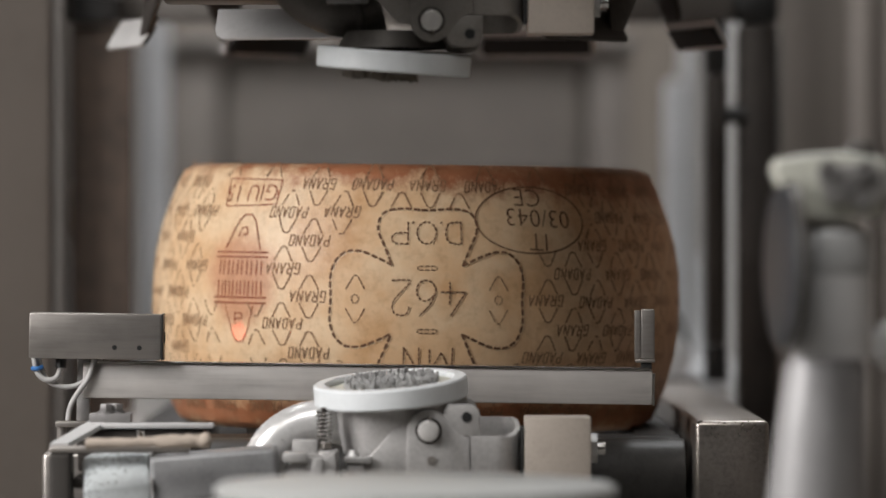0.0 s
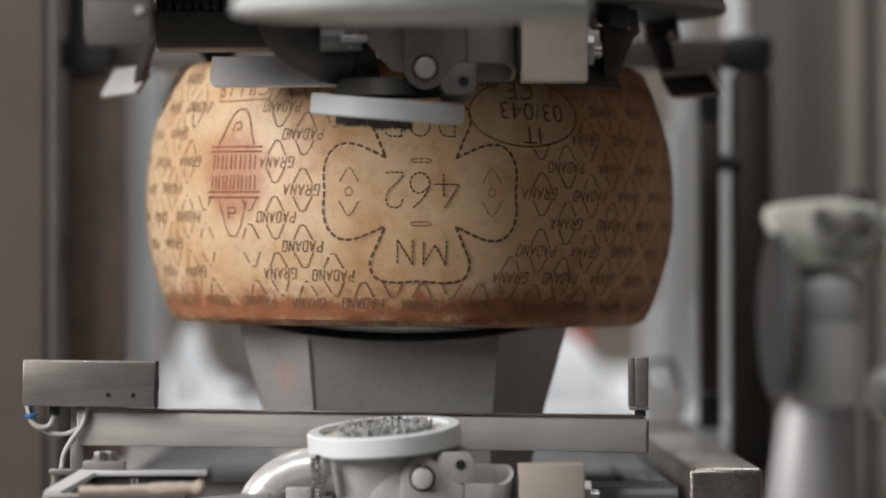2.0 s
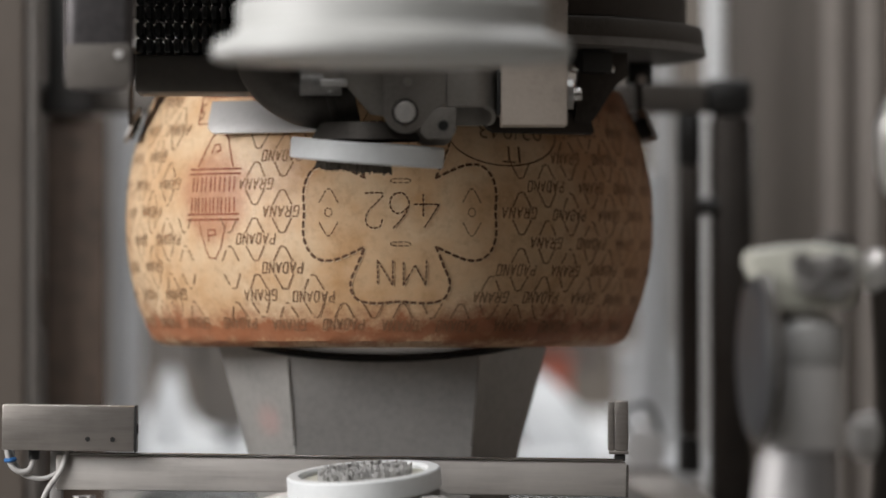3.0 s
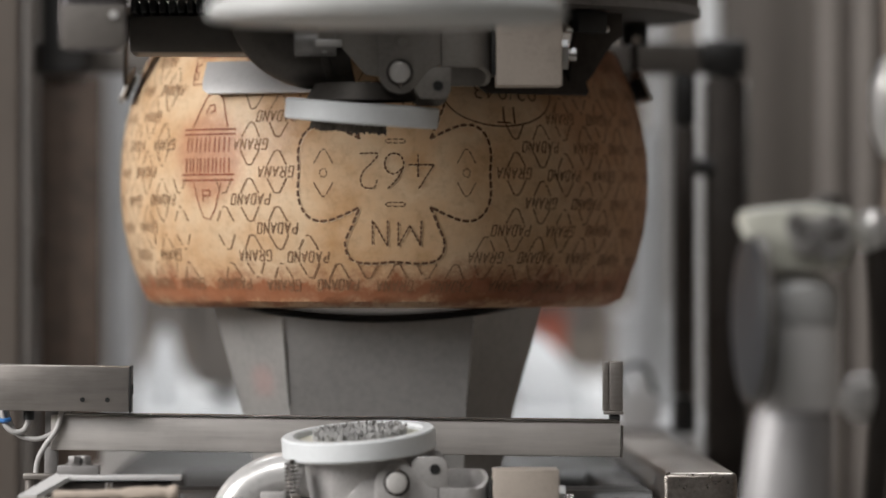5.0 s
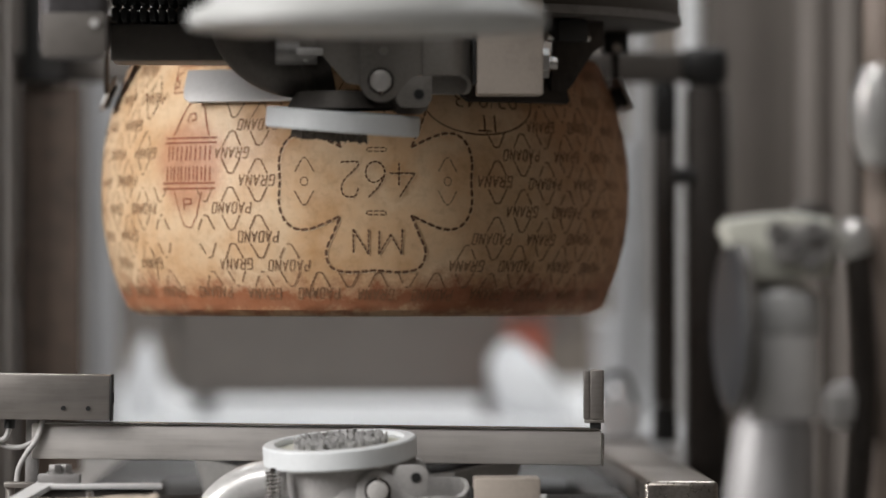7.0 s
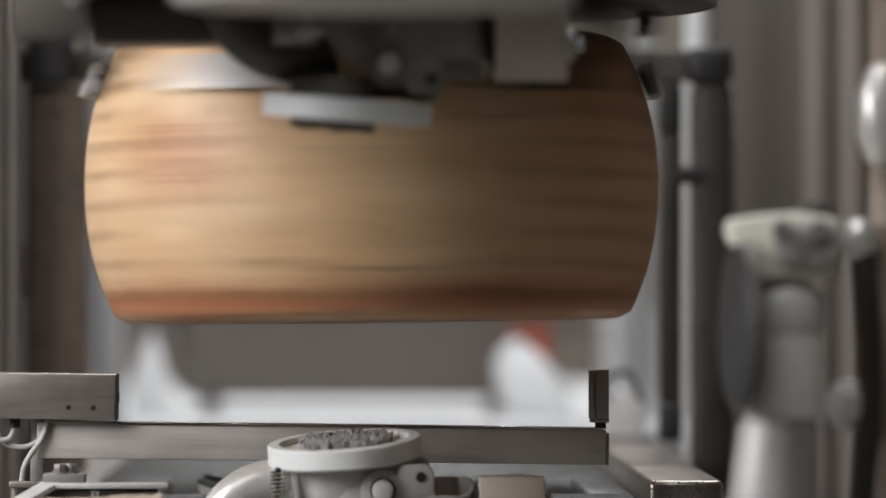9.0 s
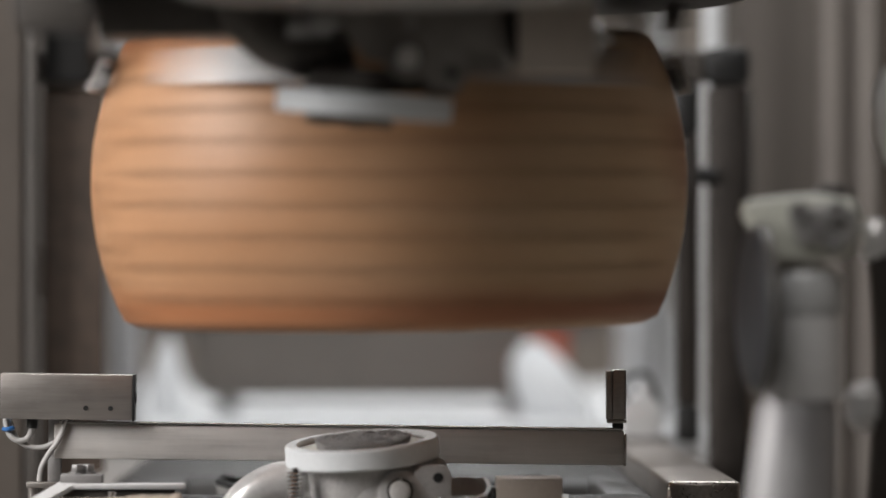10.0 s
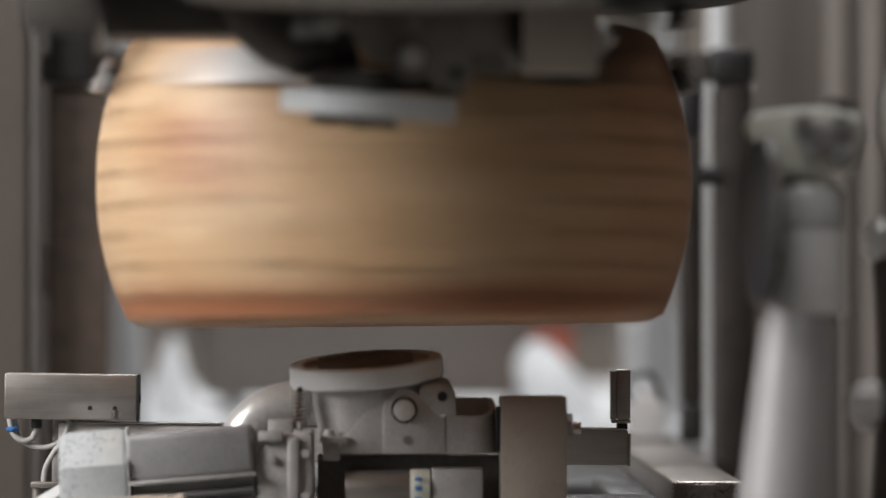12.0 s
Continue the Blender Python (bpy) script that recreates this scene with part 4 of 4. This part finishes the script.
    bm = plate(outer + inner, -0.0315, 0.0085, 0.0006, Matrix.Rotation(math.pi / 2, 4, "X"))
    for v in bm.verts:
        if v.co.z > 0 and v.co.y < -0.012:      # the front wall stands lower
            v.co.z -= 0.0125 * min(1.0, (-0.012 - v.co.y) / 0.022)
    put("clamp", bm, CAST)
    put("web", box((-0.02, -0.0335, -0.0315), (0.034, 0.010, -0.008), 0.001), CAST)
    # block
    put("block", box((0.0685, -0.045, -0.085), (0.1155, 0.0, 0.0095), 0.0012), BLOCK, t, "beige enamelled block")
    put("block_nut", rod((0.1156, -0.022, -0.0135), (0.1205, -0.022, -0.0135), 0.0105, n=6), ALU)
    put("block_stud", rod((0.1206, -0.022, -0.0135), (0.1265, -0.022, -0.0135), 0.0045, n=14), POLISHED)
    put("seal", box((0.0658, -0.040, -0.030), (0.0683, -0.004, 0.002), 0.0004), BLACK)
    if s > 0:
        put("air_cylinder", rod((-0.042, -0.035, -0.056), (0.004, -0.035, -0.056), 0.0132, n=28, bevel=0.001), STEEL, t, "pale pneumatic cylinder")
        put("cylinder_cap", rod((0.0042, -0.035, -0.056), (0.0185, -0.035, -0.056), 0.0138, n=28, bevel=0.001), CREAM, t, "pale cap with a blue mark")
        for k, w in ((0.0, 0.006), (0.0068, 0.0045), (-0.0065, 0.003)):
            put("blue_mark", box((0.0075, -0.0492, -0.057 + k), (0.0125, -0.0488, -0.057 + k + w * 0.6), 0.0001), BLUE, t, "blue printed mark")
        put("valve_block", box((0.0195, -0.046, -0.070), (0.0555, -0.015, -0.0415), 0.0012), CAST)
        put("rear_plate", box((-0.062, -0.018, -0.0925), (0.068, 0.016, -0.033), 0.001), STEEL_DULL)
        put("base_plate", box((-0.060, -0.045, -0.092), (0.068, 0.02, -0.0705), 0.0015), FRAME)
        put("gearbox", plate([(-0.104, -0.090), (-0.104, -0.030), (-0.098, -0.020), (-0.082, -0.0165), (-0.073, -0.018), (-0.0655, -0.014), (-0.064, -0.040), (-0.064, -0.090)], -0.060, -0.005, 0.003), CAST)
        for gx, gz in ((-0.094, -0.034), (-0.094, -0.062), (-0.070, -0.030), (-0.070, -0.060)):
            put("gearbox_bolt", rod((gx, -0.0640, gz), (gx, -0.0603, gz), 0.0034, n=6), ALU)
        put("gearbox_lug", box((-0.103, -0.066, -0.0215), (-0.086, -0.040, -0.0145), 0.0012), CAST)
        put("gearbox_flange", box((-0.0825, -0.064, -0.088), (-0.0745, 0.0, -0.0185), 0.0015), CAST)
        lean = Matrix.Translation((-0.105, -0.03, -0.046)) @ Euler((0, radians(-4.6), 0)).to_matrix().to_4x4()
        bm = rod((-0.088, 0, 0), (-0.001, 0, 0), 0.0285, n=36, bevel=0.001)
        bmesh.ops.transform(bm, matrix=lean, verts=bm.verts)
        motor = put("motor_body", bm, MOTOR, t, "dark grey finned motor body")
        for k in range(24):
            a = 2 * math.pi * k / 24
            if math.sin(a) < 0.75:
                put("fin", box((-0.086, -0.0008, 0.0278), (-0.003, 0.0008, 0.0350), 0.0003, lean @ Matrix.Rotation(a - math.pi / 2, 4, "X")), MOTOR, motor)
        bm = box((-0.090, -0.0375, 0.0035), (0.0, 0.02, 0.0355), 0.004, seg=3)
        bmesh.ops.transform(bm, matrix=lean, verts=bm.verts)
        put("terminal_box", bm, MOTOR)
        bm = box((-0.090, -0.0405, 0.0005), (0.001, -0.020, 0.0033), 0.0008)
        bmesh.ops.transform(bm, matrix=lean, verts=bm.verts)
        put("box_flange", bm, ALU, t, "pale lower flange")
        bm = rod((-0.1385, 0, 0), (-0.0905, 0, 0), 0.0432, n=8, bevel=0.006)
        bmesh.ops.rotate(bm, matrix=Matrix.Rotation(radians(22.5), 3, "X"), verts=bm.verts)
        bmesh.ops.transform(bm, matrix=lean, verts=bm.verts)
        put("motor_cap", bm, MOTOR_CAP, t, "pale grey-green motor cap")
        bm = rod((-0.0903, 0, 0), (-0.0888, 0, 0), 0.0440, n=8)
        bmesh.ops.rotate(bm, matrix=Matrix.Rotation(radians(22.5), 3, "X"), verts=bm.verts)
        bmesh.ops.transform(bm, matrix=lean, verts=bm.verts)
        put("cap_rim", bm, SHOE, t, "bright rim of the motor cap")
        put("cap_screw", rod((-0.205, -0.035, -0.0065), (-0.205, -0.035, -0.0005), 0.003, n=10), POLISHED)
        put("lift_column", box((-0.05, -0.02, -0.70), (0.05, 0.06, -0.093), 0.003), STEEL_DULL)
    else:
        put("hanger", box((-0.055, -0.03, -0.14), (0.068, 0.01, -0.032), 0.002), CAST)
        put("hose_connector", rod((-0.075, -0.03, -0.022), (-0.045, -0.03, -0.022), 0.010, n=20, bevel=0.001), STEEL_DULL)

    # bristles, turned by their own spindle
    spindle = part("bristles", bristles(s), BRISTLE if s > 0 else DARK_BRISTLE, t, "dense grey bristle tufts" if s > 0 else "dark brown bristle tufts")
    frame_m = tilt if s > 0 else Matrix.Diagonal((1, 1, -1, 1)) @ tilt @ Matrix.Diagonal((1, 1, -1, 1)) @ Matrix.Rotation(math.pi, 4, "X") @ Matrix.Translation((-0.010, 0, 0))
    spindle.matrix_basis = frame_m
    return t, spindle, frame_m


def bristles(s):
    """Short fluffy tufts, each a bent five-sided spike."""
    bm = bmesh.new()
    rng = random.Random(9)
    for i in range(640):
        r, a = (0.034 if s > 0 else 0.027) * math.sqrt(rng.random()), rng.uniform(0, 2 * math.pi)
        tuft = 0.7 + 0.6 * noise.noise(Vector((r * math.cos(a) * 90, r * math.sin(a) * 90, 3)))
        h = (0.0035 if s > 0 else 0.0065) + 0.005 * max(0.1, tuft) * rng.uniform(0.5, 1.1)
        p = Vector((r * math.cos(a), r * math.sin(a), 0.0036))
        bend = Vector((rng.uniform(-0.0035, 0.0035), rng.uniform(-0.0035, 0.0035), 0))
        rings = []
        for k, w in ((0.0, 0.0009), (0.55, 0.0013), (0.9, 0.0010), (1.0, 0.0004)):
            c = p + Vector((0, 0, h * k)) + bend * k * k
            rings.append([bm.verts.new(c + Vector((w * math.cos(q * 1.2566), w * math.sin(q * 1.2566), 0))) for q in range(5)])
        for lo, hi in zip(rings, rings[1:]):
            for q in range(5):
                bm.faces.new((lo[q], lo[(q + 1) % 5], hi[(q + 1) % 5], hi[q]))
        bm.faces.new(rings[-1])
    return bm


LOW_AT = Vector((0.0207, -0.36, 0.8663))
UP_AT = Vector((0.0228, -0.36, 1.158))
LOW, LOW_BRUSH, LOW_M = brush_unit("lower_brush_unit", LOW_AT, 1, "cast grey cup brush unit with white ring and drive motor")
UP, UP_BRUSH, UP_M = brush_unit("upper_brush_unit", UP_AT, -1, "cast grey cup brush unit hung upside down with white ring")


def round_cover(name, at, r, s, label):
    t = thing(name, at, label, "round cover")
    prof = [(0, 0), (r * 0.97, 0), (r, 0.002), (r, 0.008), (r * 0.97, 0.012), (r * 0.90, 0.015), (r * 0.86, 0.018), (r * 0.86, 0.034), (r * 0.83, 0.038), (0, 0.040)]
    part("cover", flip(turned(prof, 72), s), COVER, t)
    part("hub", flip(rod((0, 0, 0.0405), (0, 0, 0.10), 0.02, n=24), s), STEEL, t)
    return t


UP_COVER = round_cover("upper_round_cover", (0.0115, -0.85, 1.1715), 0.111, 1, "cream-white round plastic cover under the carriage")
tall = round_cover("lower_round_cover", (0.010, -0.80, 0.8515), 0.126, -1, "cream-white round plastic cover below the brush")
part("stand", box((-0.03, -0.03, -0.86), (0.03, 0.03, -0.1002), 0.003), STEEL_DULL, tall)


# ---------------------------------------------------------------- carriage and gripper
def carriage():
    t = thing("carriage", (WHEEL_X, 0, 1.2425), "dark overhead carriage with steel end box and cable chain", "carriage")
    x0 = -WHEEL_X
    bm = box((x0 - 0.2100, -0.560, -0.077), (x0 - 0.1625, -0.24, 0.12), 0.010, seg=4)
    for v in bm.verts:
        if v.co.y > -0.4:                       # tapers to the back
            v.co.x -= 0.020
            v.co.z += 0.028 if v.co.z < 0 else 0
    part("end_box", bm, BOX_STEEL, t, "tarnished rounded steel end box")
    part("end_box_cap", box((x0 - 0.208, -0.5615, -0.075), (x0 - 0.1645, -0.5603, -0.045), 0.0004), FRAME, t)
    for z in (-0.052, 0.02):
        part("rivet", rod((x0 - 0.172, -0.5640, z), (x0 - 0.172, -0.5602, z), 0.003, n=12), ALU, t)
    part("beam", box((x0 - 0.173, -0.325, -0.067), (x0 - 0.062, -0.25, -0.040), 0.002), FRAME, t)
    bm = bmesh.new()
    for i in range(16):
        for k in range(4):
            box((x0 - 0.172 + i * 0.0068, -0.33, -0.0385 + k * 0.012), (x0 - 0.167 + i * 0.0068, -0.26, -0.0285 + k * 0.012), 0.001, None, bm, 1)
    part("cable_chain", bm, BLACK, t, "black plastic cable chain", "stuff")
    part("back_plate", box((x0 - 0.0615, -0.312, -0.064), (x0 + 0.118, -0.285, 0.075), 0.002), DARK_STEEL, t, "dark steel back plate")
    # out of view: added to keep ceiling light off the upper brush unit
    part("unseen_shade_plate", box((x0 - 0.22, -0.58, 0.121), (x0 + 0.17, -0.12, 0.128), 0.002), STEEL_DULL, t)
    part("slide", box((-0.09, -0.44, 0.07), (0.11, -0.02, 0.10), 0.003), STEEL_DULL, t)
    part("brush_hanger", box((-0.02, -0.39, 0.03), (0.07, -0.33, 0.069), 0.002), CAST, t)
    part("cover_arm", box((-0.035, -0.87, 0.027), (0.01, -0.40, 0.06), 0.003), STEEL_DULL, t)
    part("hub", rod((0, 0, 0.0015), (0, 0, 0.30), 0.11, n=48), DARK_STEEL, t)
    part("overhead_beam", box((-0.08, -0.08, 0.30), (0.08, 0.9, 0.42), 0.004), STEEL_DULL, t)
    return t


def gripper_rotor():
    t = thing("gripper_rotor", (WHEEL_X, 0, 1.2165), "dark round turntable with six hinged gripper shoes", "gripper")
    part("flange", turned([(0, 0.0), (0.248, 0.0), (0.2495, 0.0006), (0.250, 0.0016), (0.250, 0.020), (0.2485, 0.0225), (0, 0.0245)], 96), DARK_CAST, t)
    part("rim_band", turned([(0.2503, 0.001), (0.2518, 0.001), (0.2518, 0.0075), (0.2503, 0.0075), (0.2503, 0.001)], 96), STEEL_DULL, t, "worn steel rim band")
    part("drum", turned([(0.17, 0.0246), (0.236, 0.0246), (0.236, 0.08), (0.17, 0.08)], 72), DARK_STEEL, t)
    out = []
    for i in range(6):
        a = -90 - 27 + 60 * i
        g = thing("gripper_arm", Matrix.Identity(4), "", "")
        for key in ("label", "category"):
            if key in g:
                del g[key]
        g.parent = t
        pivot = Matrix.Rotation(radians(a), 4, "Z") @ Matrix.Translation((0.207, 0, -0.014))
        arm = [(0.040, -0.051), (0.054, -0.038), (0.074, -0.012), (0.084, -0.006), (0.084, 0.0125), (0.044, 0.0125), (0.039, 0.004), (0.036, -0.018), (0.034, -0.040)]
        turn = Matrix.Rotation(math.pi / 2, 4, "Z")
        part("arm", plate(arm, 0.0, 0.004, 0.0008, turn), DARK_STEEL, g, "dark cranked arm")
        blade = [(-0.0505, -0.0275), (-0.0505, -0.045), (-0.049, -0.051), (-0.044, -0.0545), (0.048, -0.0545), (0.0505, -0.052), (0.0505, -0.0275)]
        slant = Matrix.Translation((-0.010, 0, -0.028)) @ Matrix.Rotation(radians(-24), 4, "Y") @ Matrix.Translation((0, 0, 0.028)) @ turn
        # one shoe is coloured dark to stand for the shade on it
        part("shoe", plate(blade, -0.003, 0.0, 0.0007, slant), DARK_STEEL if i == 1 else SHOE, g, "flat gripper shoe darkened in colour for its shade" if i == 1 else "bright flat gripper shoe")
        part("shoe_pad", plate([(-0.046, -0.034), (-0.046, -0.05), (0.046, -0.05), (0.046, -0.034)], 0.0002, 0.003, 0.0007, slant), RUBBER, g, "black rubber pad")
        part("clevis", box((-0.012, 0.036, -0.004), (0.008, 0.064, 0.0132), 0.002), BLACK, g)
        part("pin", rod((-0.002, 0.030, 0.0), (-0.002, 0.070, 0.0), 0.0042, n=14), POLISHED, g)
        out.append((g, pivot))
    return t, out


CARRIAGE = carriage()
ROTOR, ARMS = gripper_rotor()


# ---------------------------------------------------------------- side arm in the foreground
def side_arm():
    t = thing("side_arm", (0.266, -0.8, 0.8486), "pale cast side arm with a dark oval disc", "side arm")
    col = [(0, 0.0755), (0.0232, 0.0755), (0.0235, 0.080), (0.0235, 0.135), (0.022, 0.148), (0.016, 0.1555), (0, 0.157)]
    # paler than the casing below: reflected light is put into its colour
    part("column", turned(col, 40, Matrix.Translation((0.005, 0, 0))), BRIGHTENED_STEEL, t, "upper column brightened in colour for reflected light")
    case = [(0, -0.30), (0.0235, -0.30), (0.0235, -0.26), (0.034, -0.20), (0.032, -0.06), (0.0265, 0.03), (0.0240, 0.070), (0.022, 0.075), (0, 0.0753)]
    bm = turned(case, 40)
    for v in bm.verts:                          # the casing flares to one side
        if v.co.z > -0.25:
            v.co.x += 0.0012 - (math.hypot(v.co.x, v.co.y) - 0.0235 if v.co.z < 0.06 else 0)
    part("casing", bm, CHROME, t, "worn shining steel casing")
    part("sleeve", rod((0.005, 0, 0.124), (0.005, 0, 0.150), 0.0250, n=40, bevel=0.004), PALE, t)
    head = [(-0.0205, 0.161), (-0.0305, 0.186), (-0.0285, 0.1925), (-0.010, 0.1950), (0.012, 0.1965), (0.034, 0.1925), (0.038, 0.180), (0.031, 0.159), (0.004, 0.1575), (-0.014, 0.1575)]
    part("head", plate(head, -0.026, 0.024, 0.004), CREAM, t)
    part("cheek", plate([(x * 0.6 + 0.012, 0.072 + z * 0.6) for x, z in head], -0.0300, -0.0262, 0.001), CAST, t)
    face = Matrix.Translation((-0.0240, -0.020, 0.130)) @ Matrix.Rotation(radians(8), 4, "Z") @ Matrix.Rotation(radians(-90), 4, "Y")
    part("disc", turned([(0, -0.003), (0.046, -0.003), (0.0483, -0.002), (0.0483, 0.001), (0.046, 0.003), (0.036, 0.005), (0.018, 0.0062), (0, 0.0065)], 48, face), MATT_BLACK, t, "dark disc")
    part("disc_rim", turned([(0.0485, -0.003), (0.0496, -0.003), (0.0496, 0.002), (0.0485, 0.002), (0.0485, -0.003)], 48, face), FRAME, t, "thin grey rim")
    for x, z in ((0.010, 0.178), (0.022, 0.186), (0.020, 0.168), (0.0, 0.186)):
        part("bolt", rod((x, -0.0345, z), (x, -0.0302, z), 0.006, n=6), STEEL_DULL, t)
    part("knob", turned([(0, 0.0), (0.010, 0.0), (0.0115, 0.004), (0.008, 0.008), (0, 0.009)], 20, Matrix.Translation((0.022, 0, 0.1938))), DARK_STEEL, t)
    for ob in t.children:
        ob.data.transform(Matrix.Scale(1.071, 4))
    return t


def side_arm_base():
    t = thing("arm_pedestal", (0.266, -0.8, 0), "dark steel pedestal below the side arm", "pedestal")
    part("sleeve", turned([(0.027, 0.30), (0.034, 0.30), (0.034, 0.56), (0.027, 0.56), (0.027, 0.30)], 32), DARK_STEEL, t)
    part("stand", box((-0.05, -0.05, 0), (0.05, 0.05, 0.2995), 0.004), DARK_STEEL, t)


def chrome_valves():
    t = thing("valve_column", (0.345, -0.75, 0), "brown pipe column with round chromed valve fittings", "pipe column")
    part("pipe", rod((0, 0, 0), (0, 0, 1.35), 0.016, n=24), BROWN_PIPE, t, "brown pipe")
    for x, z, r, h in ((-0.009, 1.121, 0.017, 0.034), (-0.024, 1.042, 0.012, 0.014), (-0.030, 0.937, 0.016, 0.016)):
        part("fitting", turned([(0, -h), (r * 0.6, -h * 0.9), (r, -h * 0.4), (r, h * 0.4), (r * 0.6, h * 0.9), (0, h)], 28, Matrix.Translation((x, -0.02, z))), FITTING, t, "round chromed fitting")
    part("hose", hose(smooth_path([(-0.02, -0.03, 0.6), (-0.026, -0.03, 0.82), (-0.018, -0.03, 0.95), (-0.022, -0.02, 1.04)]), 0.008, 14), DARK_STEEL, t)


ARM = side_arm()
side_arm_base()
chrome_valves()


# ---------------------------------------------------------------- motion
def along(rows, t):
    """The value at t between (seconds, value) rows, eased."""
    if t <= rows[0][0]:
        return rows[0][1]
    for (a, p), (b, q) in zip(rows, rows[1:]):
        if t <= b:
            return p + (q - p) * (t - a) / (b - a)
    return rows[-1][1]


RISE = [(0, 0.0), (0.2, 0.005), (0.5, 0.0187), (1.0, 0.0519), (1.5, 0.0825), (2.0, 0.1166), (2.25, 0.1315), (2.5, 0.1345), (12, 0.1345)]
LOWER = [(0, 0.0), (0.2, 0.005), (0.5, 0.0187), (1.0, 0.0519), (1.5, 0.0825), (2.0, 0.1166), (2.25, 0.1315), (2.5, 0.1345), (6.05, 0.1345), (6.2, 0.1225), (6.3, 0.109), (6.4, 0.0965), (6.5, 0.084), (6.6, 0.0715),
         (6.7, 0.0585), (6.8, 0.046), (7.0, 0.021), (7.2, -0.003), (12, -0.003)]
ADVANCE = [(0, 0.0), (7.2, 0.0), (7.5, 0.012), (8.0, 0.085), (8.5, 0.185), (8.8, 0.245), (9.0, 0.315), (9.25, 0.385), (9.5, 0.432), (9.8, 0.44), (12, 0.44)]
CLOSE = [(0, 1.0), (2.45, 1.0), (2.7, 0.5), (2.95, 0.0), (12, 0.0)]
ARM_UP = [(0, 0.0), (9.6, 0.0), (10.0, 0.011), (10.5, 0.042), (11.0, 0.062), (12, 0.0615)]
BRUSH_UP = [(0, 0.0), (11.2, 0.0), (11.35, 0.007), (11.5, 0.0175), (11.75, 0.040), (12.0, 0.0577)]
LEAN = [(0, 0.7), (1.9, 0.7), (2.4, 0.0), (12, 0.0)]
WOBBLE = [(0, 0.0), (7.6, 0.0), (8.6, 1.25), (12, 1.25)]
SPEED = 1200.0                      # degrees a second at full spin


def spin(t):
    if t < 7.4:
        return 0.0
    ramp_up = 1.4
    if t < 7.4 + ramp_up:
        return 0.5 * SPEED * (t - 7.4) ** 2 / ramp_up
    return 0.5 * SPEED * ramp_up + SPEED * (t - 7.4 - ramp_up)


def times(*spans):
    out = []
    for a, b, step in spans:
        n = round((b - a) / step)
        out += [a + (b - a) * i / n for i in range(n)]
    return out + [spans[-1][1]]


def motions():
    slow = times((0, 7.2, 0.1), (7.2, 12.0, 0.1))
    fast = times((0, 7.2, 0.1), (7.2, 12.0, 1 / 30))
    walk(WHEEL, [(t, Matrix.Translation((WHEEL_X, -along(ADVANCE, t), WHEEL_Z + along(RISE, t) - 0.003 * along(ADVANCE, t) / 0.4))
                  @ Matrix.Rotation(radians(spin(t)), 4, "Z") @ Matrix.Rotation(radians(along(LEAN, t)), 4, "Y") @ Matrix.Rotation(radians(along(WOBBLE, t)), 4, Vector((-0.866, -0.5, 0)))) for t in fast])
    walk(ROTOR, [(t, Matrix.Translation((WHEEL_X, -along(ADVANCE, t), 1.2165 - 0.003 * along(ADVANCE, t) / 0.4))
                  @ Matrix.Rotation(radians(spin(t)), 4, "Z")) for t in fast])
    for g, pivot in ARMS:
        walk(g, [(t, pivot @ Matrix.Translation((0.016 * v, 0, 0)) @ Matrix.Rotation(radians(16 * v), 4, "Z") @ Matrix.Rotation(radians(-8 * v), 4, "Y")) for t, v in CLOSE])
    walk(LIFTER, [(t, Matrix.Translation((WHEEL_X - 0.005, 0, 0.8622 + along(LOWER, t)))) for t in slow])
    for ob, at in ((UP, UP_AT), (UP_COVER, Vector(UP_COVER.location)), (CARRIAGE, Vector(CARRIAGE.location))):
        walk(ob, [(t, Matrix.Translation(at + Vector((0, -along(ADVANCE, t), -0.003 * along(ADVANCE, t) / 0.4)))) for t in slow])
    walk(LOW, [(t, Matrix.Translation(LOW_AT + Vector((0, 0, along(BRUSH_UP, t))))) for t in slow])
    walk(ARM, [(t, Matrix.Translation((0.266, -0.8, 0.8486 + 1.071 * along(ARM_UP, t)))) for t in slow])
    turns = times((0, 9.9, 0.9), (9.9, 12.0, 1 / 15))
    walk(LOW_BRUSH, [(t, LOW_M @ Matrix.Rotation(radians(1100 * max(0, t - 10.0)), 4, "Z")) for t in turns])


motions()
